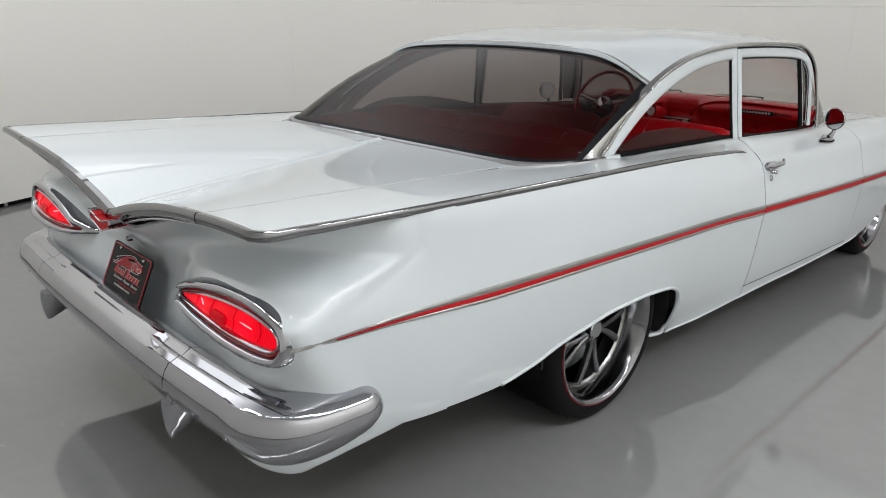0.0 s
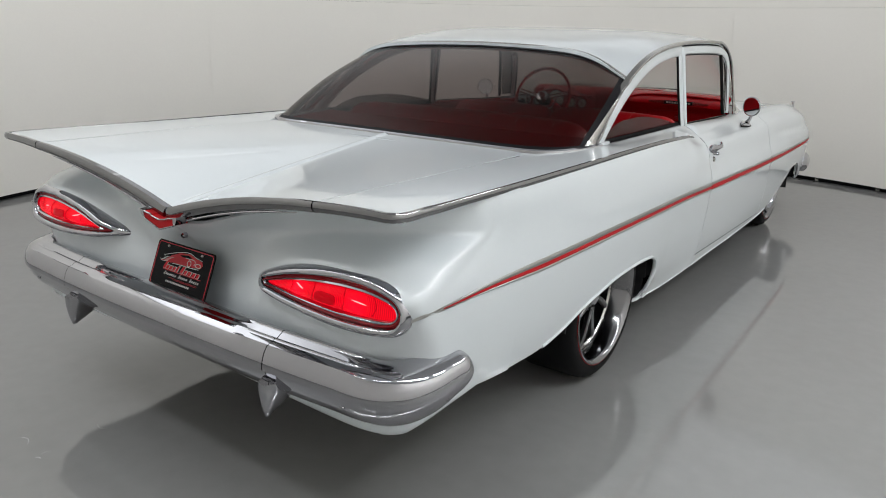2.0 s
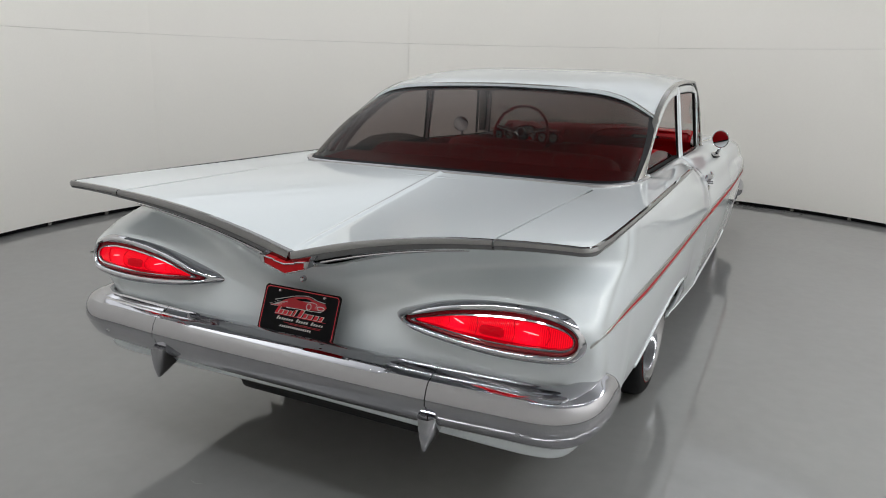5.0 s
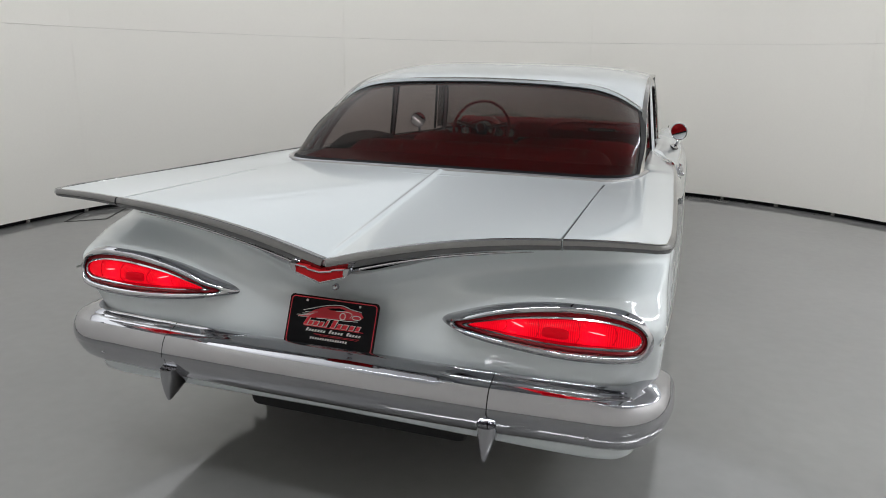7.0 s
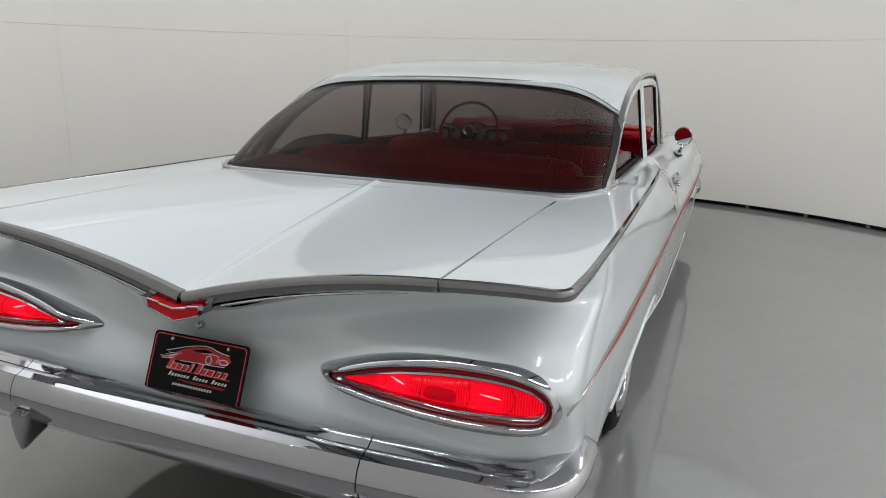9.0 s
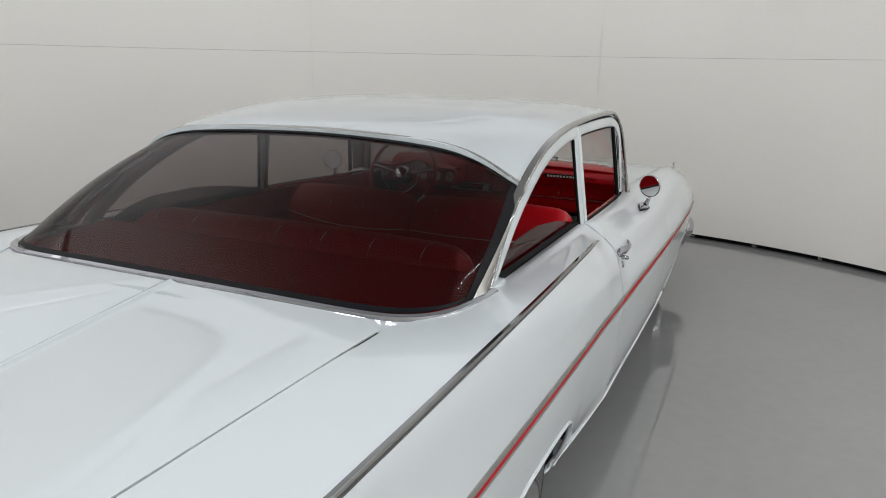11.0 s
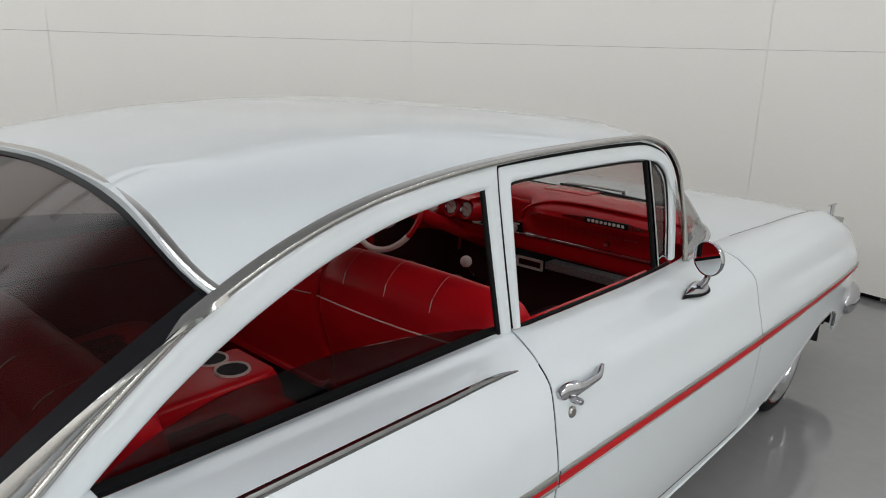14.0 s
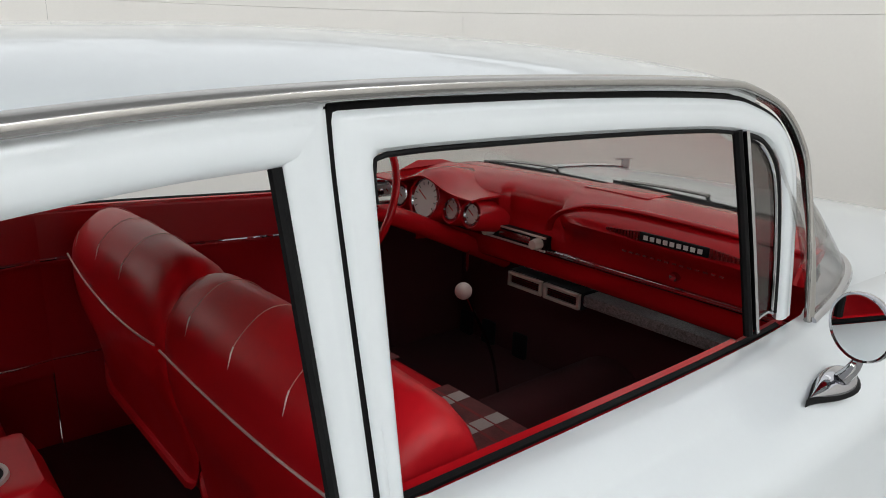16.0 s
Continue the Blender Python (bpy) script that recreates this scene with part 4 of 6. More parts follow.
qf_outer = path3(on_side([(0.040, 0.966), (0.090, 1.012), (0.152, 1.058), (0.225, 1.110), (0.30, 1.158), (0.39, 1.203), (0.485, 1.242), (0.605, 1.278), (0.745, 1.304), (0.95, 1.325), (1.064, 1.332)]), 60)
qf_inner = path3(on_side(QW_TOP), 60)
DF_OUTER = [(1.090, 0.944), (1.080, 1.10), (1.071, 1.25), (1.0695, 1.308), (1.0700, 1.3195), (1.0735, 1.3225), (1.085, 1.3235), (1.20, 1.326), (1.40, 1.327), (1.60, 1.324), (1.76, 1.318), (1.84, 1.308), (1.94, 1.275), (2.000, 1.215), (2.022, 1.14), (2.032, 1.04), (2.036, 0.925)]
DF_INNER = [(1.117, 0.944), (1.114, 1.10), (1.112, 1.24), (1.1115, 1.270), (1.113, 1.279), (1.119, 1.2835), (1.133, 1.2845), (1.20, 1.286), (1.40, 1.285), (1.60, 1.281), (1.74, 1.275), (1.82, 1.266), (1.89, 1.252), (1.945, 1.215), (1.970, 1.155), (1.982, 1.05), (1.984, 0.925)]
BAND_ROUND = (-0.001, 0.0034, 0.0044, 0.0034, 0.0048, 0.0054, 0.0054, 0.0048, 0.003, -0.004)


def band(outer, inner, lift=1.0):
    """A rounded strip between two lines."""
    rows = []
    for k, up in zip(np.linspace(0, 1, len(BAND_ROUND)), BAND_ROUND):
        rows.append(outer + (inner - outer) * k + np.array((up * lift, 0, 0)))
    return np.array(rows)


for k, f in enumerate((lambda p: p, flip)):
    sign = 1 - 2 * k
    sec = [(a * sign, b) for a, b in RAIL_SECTION]
    size = np.interp(rail_line[:, 1], (-0.07, 0.0, 0.30, 0.55, 1.0, 1.8, 2.1), (0.8, 1.0, 1.0, 1.0, 0.95, 0.85, 0.75))
    part("roof_rail", sweep(f(rail_line), sec, scale=size), SATIN, CAR, "bright rail along the roof edge and pillars")
    foot = rail_line[(rail_line[:, 1] < 0.40)]
    foot = path3(foot[::3], 24)
    glass_side = np.array([rear_glass_point(0.995, v) for v in np.linspace(0, 1, 24)]) + (0.004, 0, 0.002)
    pillar = np.array([glass_side + (foot - glass_side) * s + np.array((0.010 * math.sin(math.pi * s), 0, 0)) for s in np.linspace(0, 1, 7)])
    part("pillar_moulding", shell(f(pillar), 0.006), SATIN, CAR, "broad stainless moulding on the rear pillar")
    part("pillar_foot", box(min(sign * 0.770, sign * 0.818), max(sign * 0.770, sign * 0.818), -0.05, 0.13, 0.93, 0.967, 0.006), PAINT, CAR)
    part("quarter_window_frame", shell(f(band(qf_outer, qf_inner)), 0.02), PAINT, CAR)
    post_o = on_side([(1.064, 1.325), (1.066, 1.25), (1.074, 1.10), (1.083, 0.940)])
    post_i = on_side([(1.018, 1.320), (1.020, 1.25), (1.036, 1.10), (1.050, 0.936)])
    part("centre_post", shell(f(band(path3(post_o, 14), path3(post_i, 14), 0.7)), 0.02), PAINT, CAR)
    seal_o = on_side([(1.018, 1.278), (1.036, 1.10), (1.050, 0.940)])
    line = path3(seal_o + (-0.004, -0.004, 0), 14)
    part("post_seal", sweep(f(line), ring_section(0.007, 0.006, 8), up=(1, 0, 0)), RUBBER, CAR)
    part("window_frame", shell(f(band(path3(on_side(DF_OUTER), 190), path3(on_side(DF_INNER), 190))), 0.022), PAINT, doors[k])
    line = path3(on_side(DF_OUTER) + (-0.012, 0, 0), 90)
    part("door_seal", sweep(f(line), ring_section(0.009, 0.009, 8), up=(1, 0, 0)), RUBBER, CAR)
    line = path3(on_side(DF_INNER[2:13]) + (-0.004, 0, -0.003), 60)
    part("window_channel", sweep(f(line), ring_section(0.003, 0.003, 8), up=(1, 0, 0)), RUBBER, doors[k])
    # sills: a dark seal and a bright lip at the foot of the windows
    line = on_side([(y, float(inner_z(y)) + 0.006) for y in np.linspace(1.118, 1.99, 24)]) + (-0.003, 0, 0)
    part("sill_seal", sweep(f(line), [(-0.005, -0.007), (0.002, -0.008), (0.003, -0.003), (-0.004, 0.000)]), RUBBER, doors[k])
    line = on_side([(y, float(inner_z(y)) + 0.006) for y in np.linspace(0.125, 1.05, 24)]) + (-0.004, 0, 0)
    part("sill_seal", sweep(f(line), [(-0.012, -0.008), (0.003, -0.008), (0.004, 0.002), (-0.010, 0.008)]), RUBBER, CAR)
    line = on_side([(y, float(inner_z(y)) + 0.002) for y in np.linspace(1.12, 1.85, 20)]) + (-0.019, 0, 0)
    part("inner_sill", sweep(f(line), [(-0.008, -0.02), (0.006, -0.02), (0.004, -0.002), (-0.006, 0.0)]), RED_METAL, doors[k])
    # vent window: dark divider, bright strip, small pane
    div = path3(on_side([(1.805, 1.270), (1.835, 1.12), (1.868, 0.930)]), 14)
    part("vent_divider", sweep(f(div + (0.0, -0.009, 0)), ring_section(0.008, 0.008, 8), up=(1, 0, 0)), RUBBER, doors[k])
    part("vent_divider_trim", sweep(f(div + (0.003, 0.010, 0)), [(-0.0045, -0.006), (0.0045, -0.006), (0.0045, 0.005), (-0.0045, 0.005)], up=(1, 0, 0)), CHROME, doors[k])
    vent_o = path3(on_side([(1.840, 1.262), (1.895, 1.246), (1.944, 1.205), (1.967, 1.14), (1.979, 1.04), (1.981, 0.940)]), 24)
    vent_i = path3(on_side([(1.818, 1.262), (1.824, 1.22), (1.836, 1.16), (1.85, 1.09), (1.865, 1.01), (1.880, 0.94)]), 24)
    pane = np.array([vent_o + (vent_i - vent_o) * s for s in np.linspace(0, 1, 6)]) - (0.008, 0, 0)
    part("vent_window", shell(f(pane), 0.004), SIDE_GLASS, doors[k], "small dark tinted vent window")
    loop = np.concatenate([vent_o, vent_i[::-1]])
    part("vent_seal", sweep(f(vent_o + (-0.006, -0.006, 0)), ring_section(0.007, 0.006, 8), up=(1, 0, 0)), RUBBER, doors[k])
    part("vent_edge", sweep(f(vent_o + (-0.004, -0.016, 0)), ring_section(0.003, 0.003, 6), up=(1, 0, 0)), CHROME, doors[k])
    part("vent_edge", sweep(f(path3([vent_o[-1] + (-0.004, -0.012, 0.004), (vent_o[-1] + vent_i[-1]) / 2 + (-0.004, 0, 0.010), vent_i[-1] + (-0.004, 0.01, 0.006)], 8)), ring_section(0.003, 0.003, 6)), CHROME, doors[k])
    # quarter glass, wound most of the way down
    top = curve((0.15, 0.962), (0.24, 0.998), (0.38, 1.022), (0.55, 1.022), (0.75, 1.003), (0.92, 0.975), (1.04, 0.948))
    pane = np.array([[(glass_x(y, z) - 0.016, y, z) for y in np.linspace(0.15, 1.04, 30)] for z in (0,)])
    pane = np.array([[(glass_x(y, 0.95) - 0.018 - 0.1 * s * (float(top(y)) - 0.93), y, 0.93 + (float(top(y)) - 0.93) * s) for y in np.linspace(0.15, 1.04, 30)] for s in np.linspace(0, 1, 5)])
    part("quarter_window", shell(f(pane), 0.005), SIDE_GLASS, CAR, "tinted rear quarter window, wound nearly down")
    # handle and lock
    rows = []
    for t in np.linspace(0, 1, 22):
        y, z = 1.070 + 0.190 * t, 0.832 + 0.003 * t
        h = np.interp(t, (0, 0.08, 0.3, 0.42, 0.75, 0.92, 1), (0.008, 0.020, 0.021, 0.012, 0.010, 0.011, 0.004))
        lift = np.interp(t, (0, 0.2, 0.45, 0.8, 1), (0.004, 0.008, 0.022, 0.020, 0.006))
        th = np.interp(t, (0, 0.3, 0.45, 0.9, 1), (0.010, 0.014, 0.009, 0.009, 0.006))
        zc = z + np.interp(t, (0, 0.8, 0.92, 1), (0, 0, 0.007, 0.012))
        xb = float(side_x(y, z)) + lift
        rows.append([(xb + th * math.cos(a), y, zc + h * math.sin(a)) for a in np.linspace(0, 2 * math.pi, 14, endpoint=False)])
    bm = grid(f(np.array(rows)), wrap_v=True, cap=True)
    bmesh.ops.recalc_face_normals(bm, faces=bm.faces)
    part("door_handle", bm, CHROME, doors[k], "chrome pull handle")
    button = moved(lathe([(0, 0.030), (0.006, 0.030), (0.009, 0.026), (0.009, -0.01)], 18, "x"), Matrix.Translation((float(side_x(1.122, 0.808)), 1.122, 0.808)))
    if k:
        button = moved(button, Matrix.Diagonal((-1, 1, 1, 1)))
        bmesh.ops.reverse_faces(button, faces=button.faces)
    part("handle_button", button, CHROME, doors[k])
    lock = moved(lathe([(0, 0.006), (0.011, 0.006), (0.015, 0.002), (0.015, -0.01)], 20, "x"), Matrix.Translation((float(side_x(1.115, 0.778)), 1.115, 0.778)))
    if k:
        lock = moved(lock, Matrix.Diagonal((-1, 1, 1, 1)))
        bmesh.ops.reverse_faces(lock, faces=lock.faces)
    part("door_lock", lock, SATIN, doors[k])
    # round mirror on the front of the door
    mirror = new("wing_mirror")
    mirror.parent = CAR
    tagged(mirror, "round chrome mirror on a short stalk")
    turn = pose(sign * 0.936, 1.915, 0.982, 4, 0, -sign * 20) @ Matrix.Diagonal((0.84, 0.9, 0.84, 1))
    part("housing", moved(lathe([(0.0, 0.040), (0.025, 0.036), (0.050, 0.022), (0.064, 0.004), (0.068, -0.008), (0.066, -0.014), (0.062, -0.012)], 40, "y"), turn), CHROME, mirror)
    part("mirror_glass", moved(lathe([(0.0, -0.0118), (0.0625, -0.0115)], 40, "y"), turn), MIRROR, mirror)
    line = path3([(sign * 0.934, 1.93, 0.93), (sign * 0.928, 1.925, 0.905), (sign * 0.918, 1.91, 0.885)], 12)
    part("stalk", sweep(line, ring_section(0.010, 0.014, 10), up=(0, 1, 0), scale=np.linspace(0.8, 1.3, 12)), CHROME, mirror)
    for name, drop, grow, mat in (("foot", 0.0, 1.0, CHROME), ("foot_gasket", 0.007, 1.16, RUBBER)):
        rows = []
        for t in np.linspace(0, 1, 18):
            w = grow * (0.0235 * math.sin(math.pi * min(1, 0.5 * t / 0.68)) ** 1.2 if t < 0.68 else 0.0235 * math.sqrt(max(0.004, 1 - ((t - 0.68) / 0.32) ** 2)))
            h = 0.6 * w if name == "foot" else 0.006
            rows.append([(0.912 + w * math.cos(a), 1.895 + (t - 0.5) * 0.155 * grow, 0.880 - drop - 0.35 * w * math.cos(a) + h * math.sin(a)) for a in np.linspace(0, 2 * math.pi, 16, endpoint=False)])
        bm = grid(f(np.array(rows)), wrap_v=True, cap=True)
        bmesh.ops.recalc_face_normals(bm, faces=bm.faces)
        part(name, bm, mat, mirror)
    # ornament on the front fender
    orn = np.array([[(sign * 0.828 + w * c, y, 0.872 + h + 0.004 * s) for c, s in ((-1, 0), (0, 1), (1, 0), (0, -1))] for y, w, h in ((3.64, 0.002, 0.012), (3.69, 0.007, 0.008), (3.74, 0.012, 0.006), (3.79, 0.004, 0.002))])
    bm = grid(orn, wrap_v=True, cap=True)
    part("fender_ornament", bm, CHROME, CAR)
    part("ornament_stem", box(sign * 0.828 - 0.004, sign * 0.828 + 0.004, 3.70, 3.76, 0.82, 0.880, 0.002), CHROME, CAR)

# rear glass: dark edge and bright reveal moulding
gn = normals(rear_glass)
gn = gn * np.sign(gn[10, 24, 2])


def glass_edge(rows, cols, lift=0.0025):
    v0, v1 = rows
    u0, u1 = cols
    nv, nu = (4, 60) if (v1 - v0) < 0.2 else (20, 4)
    p = np.array([[rear_glass_point(u, v) for u in np.linspace(u0, u1, nu)] for v in np.linspace(v0, v1, nv)])
    n = normals(p)
    n = n * np.sign(n[0, 0, 2])
    return p + n * lift


for name, rows, cols in (("top", (0.958, 1.0), (-1, 1)), ("foot", (0, 0.022), (-1, 1)), ("right", (0.018, 0.955), (0.962, 1.0)), ("left", (0.018, 0.955), (-1.0, -0.962))):
    part("glass_border", shell(glass_edge(rows, cols), 0.002), BLACK, CAR)
top_line = np.array([rear_glass_point(u, 1.0) for u in np.linspace(-1, 1, 80)]) + (0, -0.006, 0.008)
part("glass_moulding", sweep(top_line, ring_section(0.010, 0.006, 8)), SATIN, CAR)
foot_line = path3([(-0.826, 0.012, 0.965), (-0.815, -0.09, 0.964), (-0.785, -0.195, 0.962), (-0.72, -0.270, 0.961), (-0.60, -0.302, 0.961), (-0.3, -0.306, 0.962), (0, -0.306, 0.962), (0.3, -0.306, 0.962), (0.60, -0.302, 0.961),
                   (0.72, -0.270, 0.961), (0.785, -0.195, 0.962), (0.815, -0.09, 0.964), (0.826, 0.012, 0.965)], 160)
part("glass_moulding", sweep(foot_line, [(-0.012, -0.006), (-0.010, 0.004), (0, 0.008), (0.012, 0.004), (0.014, -0.006)]), CHROME, CAR, "chrome moulding at the foot of the rear window")

# headliner and roof cross members
liner = np.array([[roof_point(u * 0.97, roof_rear(u) + 0.03 + (1.93 - 0.12 * abs(u) ** 2.2 - roof_rear(u)) * s) for u in np.linspace(-1, 1, 25)] for s in np.linspace(0, 1, 20)]) - (0, 0, 0.035)
part("headliner", shell(liner, 0.006), VINYL, CAR, "red headliner")


# ---- windscreen, hood, front ----
def screen_point(u, v):
    a = abs(u)
    bx, by, bz = 0.80 * u, 2.66 - 0.60 * a ** 9, 0.925 - 0.010 * a
    ty = 1.985 - 0.12 * a ** 2.2
    tx, tz = 0.735 * u, roof_point(u, min(ty, 1.9))[2] - 0.012 - 0.02 * (1 - a)
    bow = 0.06 * math.sin(math.pi * v)
    return (bx + (tx - bx) * v, by + (ty - by) * v + bow * (1 - a * 0.5), bz + (tz - bz) * v + bow * 0.4)


screen = np.array([[screen_point(u, v) for u in np.linspace(-1, 1, 45)] for v in np.linspace(0, 1, 16)])
part("windscreen", shell(screen, 0.005), CLEAR_GLASS, CAR, "large wraparound windscreen")
for v, r, mat in ((0.0, 0.012, CHROME), (1.0, 0.011, SATIN)):
    line = np.array([screen_point(u, v) for u in np.linspace(-1, 1, 90)])
    part("screen_moulding", sweep(line, ring_section(r, r * 0.7, 8)), mat, CAR)
hood = []
for u in np.linspace(-1, 1, 41):
    col = []
    for s in np.linspace(0, 1, 30):
        y = 2.60 - 0.50 * abs(u) ** 9
        y = y + (3.90 - y) * s
        xi, zi = float(inner_x(max(y, 2.05))), float(inner_z(max(y, 2.05)))
        col.append((u * (xi - 0.003), y, zi + 0.022 * (1 - abs(u) ** 2) * (1 - s ** 4) - 0.004))
    hood.append(col)
part("hood", shell(np.array(hood), 0.012), PAINT, CAR, "white hood")
for sign in (1, -1):
    line = np.array([(sign * float(inner_x(y)), y, float(inner_z(y)) - 0.001) for y in np.linspace(2.56, 3.80, 30)])
    part("hood_gap", sweep(line, ring_section(0.0022, 0.0022, 6)), BLACK, CAR)
    # wipers: arm and blade along the foot of the windscreen
    wiper = new("wiper")
    wiper.parent = CAR
    tagged(wiper, "black wiper with a bright arm")
    u0, u1 = ((-0.10, 0.60) if sign > 0 else (-0.82, -0.13))
    line = np.array([screen_point(u, 0.055 + 0.03 * (u1 - u) / (u1 - u0)) for u in np.linspace(u0, u1, 18)]) + (0, 0.012, 0.016)
    part("blade", sweep(line, [(-0.005, -0.012), (0.005, -0.012), (0.006, 0.006), (-0.006, 0.006)]), RUBBER, wiper)
    spine = np.array([screen_point(u, 0.085 + 0.02 * math.sin(3.1 * (u - u0) / (u1 - u0))) for u in np.linspace(u0 + 0.04, u0 + 0.42, 12)]) + (0, 0.016, 0.022)
    part("arm", sweep(spine, ring_section(0.007, 0.005, 8)), SATIN, wiper)
    line = path3([screen_point(u0 + 0.36, -0.02), np.array(screen_point(u0 + 0.40, 0.05)) + (0, 0.02, 0.02), spine[-1]], 12)
    part("pivot", sweep(line, ring_section(0.008, 0.006, 8)), SATIN, wiper)
nose = np.array([[(x, 3.905 - 0.06 * (abs(x) / 0.86) ** 4, z) for x in np.linspace(-0.86, 0.86, 21)] for z in (0.30, 0.45, 0.60, 0.72, 0.80)])
part("grille_panel", shell(nose, 0.02), SATIN, CAR)
for m in (lambda p: p, flip):
    line = path3([(0, 3.985, 0.40), (0.6, 3.975, 0.40), (0.86, 3.94, 0.40), (0.945, 3.86, 0.40), (0.968, 3.76, 0.395), (0.970, 3.66, 0.39)], 60)
    sec = [(0.045 * math.cos(a), 0.075 * math.sin(a)) for a in np.linspace(0, 2 * math.pi, 16, endpoint=False)]
    k = np.interp(np.linspace(0, 1, 60), (0, 0.88, 0.96, 1), (1, 1, 0.8, 0.25))
    part("front_bumper", sweep(m(line), sec, scale=k), CHROME, CAR, "chrome front bumper half with a rounded end")


# ---- wheels ----
def wheel(x, y, z, sign, rim_r, tyre_r, depth, bright=RIM):
    """A wheel whose outer face looks along +x, then turned to its side."""
    ob = new("wheel")
    ob.parent = CAR
    tagged(ob, "low black tyre on a polished five-spoke wheel with a red line")
    at = pose(x, y, z, random.uniform(0, 70), 0, 0) if sign > 0 else pose(x, y, z, random.uniform(0, 70), 0, 180)
    t, r = tyre_r, rim_r
    part("tyre", moved(lathe([(r - 0.012, 0.0), (r + 0.004, 0.004), (r + 0.02, 0.006), (t - 0.028, 0.002), (t - 0.012, -0.010), (t - 0.002, -0.032), (t, -0.06), (t, -0.235), (t - 0.004, -0.265), (t - 0.02, -0.29), (r, -0.295), (r - 0.02, -0.285)], 72), at), RUBBER, ob, "black low-profile tyre")
    part("red_line", moved(lathe([(r + 0.0042, 0.0058), (r + 0.0052, 0.0064), (r + 0.0064, 0.0062)], 72), at), RED_TRIM, ob)
    part("rim", moved(lathe([(r - 0.012, -0.01), (r - 0.002, 0.006), (r + 0.003, 0.008), (r - 0.002, 0.010), (r - 0.010, 0.004), (r - 0.018, -0.012), (r - 0.034, -depth), (r - 0.045, -depth - 0.005), (r - 0.05, -depth - 0.16)], 72), at), bright, ob, "polished deep rim lip")
    part("rim_edge", moved(lathe([(r - 0.052, -depth - 0.004), (r - 0.046, -depth + 0.004), (r - 0.040, -depth + 0.002), (r - 0.038, -depth - 0.006)], 60), at), SATIN, ob)
    part("brake_disc", moved(lathe([(0.02, -depth - 0.075), (r - 0.08, -depth - 0.075), (r - 0.078, -depth - 0.095), (0.02, -depth - 0.095)], 40), at), SPOKE, ob)
    part("backing", moved(lathe([(0.0, -depth - 0.16), (r - 0.05, -depth - 0.16)], 40), at), DARK, ob)
    for k in range(5):
        a0 = 2 * math.pi * k / 5
        for da in (-0.13, 0.13):
            rows = []
            for s in np.linspace(0, 1, 7):
                rad = 0.045 + (r - 0.048 - 0.045) * s
                ang = a0 + da * (0.9 + 1.2 * s)
                w, th = 0.009 + 0.004 * s, 0.018 - 0.004 * s
                xx = -depth + 0.012 - 0.016 * s
                c, sn = math.cos(ang), math.sin(ang)
                rows.append([(xx + th * cx, rad * c - w * cw * sn, rad * sn + w * cw * c) for cx, cw in ((0.5, 0.5), (0.2, 1), (-0.8, 1), (-1, 0), (-0.8, -1), (0.2, -1), (0.5, -0.5))])
            bm = grid(np.array(rows), wrap_v=True, cap=True)
            bmesh.ops.recalc_face_normals(bm, faces=bm.faces)
            part("spoke", moved(bm, at), SPOKE, ob)
    part("hub", moved(lathe([(0.0, -depth + 0.030), (0.030, -depth + 0.029), (0.034, -depth + 0.024), (0.034, -depth + 0.005), (0.062, -depth + 0.002), (0.066, -depth - 0.03), (0.0, -depth - 0.06)], 32), at), CHROME, ob, "round chrome hub cap")
    return ob


for sign in (1, -1):
    wheel(sign * 0.915, 0.0, 0.338, sign, 0.268, 0.338, 0.075)
    wheel(sign * 0.885, 3.095, 0.322, sign, 0.262, 0.322, 0.045)
    for y0, r in ((0.0, 0.40), (3.11, 0.39)):
        arch = np.array([[(sign * xx, y0 + r * math.cos(a), 0.33 + r * math.sin(a)) for a in np.linspace(0.0, math.pi, 24)] for xx in (0.62, 0.93)])
        part("wheel_house", shell(arch, 0.008), DARK, CAR)
        for xo, z0, z1 in ((0.905, 0.22, 0.33), (0.945, 0.33, 0.60)):
            part("wheel_house_front", box(min(sign * 0.60, sign * xo), max(sign * 0.60, sign * xo), y0 + r + 0.030, y0 + r + 0.045, z0, z1), DARK, CAR)
        part("wheel_house_wall", box(sign * 0.62 - 0.005, sign * 0.62 + 0.005, y0 - r, y0 + r, 0.15, 0.72), DARK, CAR)
part("underbody", box(-0.865, 0.865, 0.45, 2.50, 0.192, 0.23, 0.01), DARK, CAR)
part("underbody", box(-0.62, 0.62, -1.05, 0.45, 0.30, 0.34, 0.01), DARK, CAR)
# unseen slab, added to keep light off the floor below the tail
part("underbody", box(-0.88, 0.88, -1.33, -0.42, 0.352, 0.372, 0.004), DARK, CAR)
part("underbody", box(-0.62, 0.62, 2.55, 3.85, 0.20, 0.26, 0.01), DARK, CAR)
# unseen block, added to deepen the shade under the car
part("shade_block", box(-0.40, 0.40, -1.20, -0.50, 0.215, 0.36, 0.03), DARK, CAR)
part("rear_axle", moved(lathe([(0, -0.6), (0.04, -0.6), (0.04, -0.12), (0.12, -0.08), (0.12, 0.08), (0.04, 0.12), (0.04, 0.6), (0, 0.6)], 20), Matrix.Translation((0, 0, 0.33))), DARK, CAR)

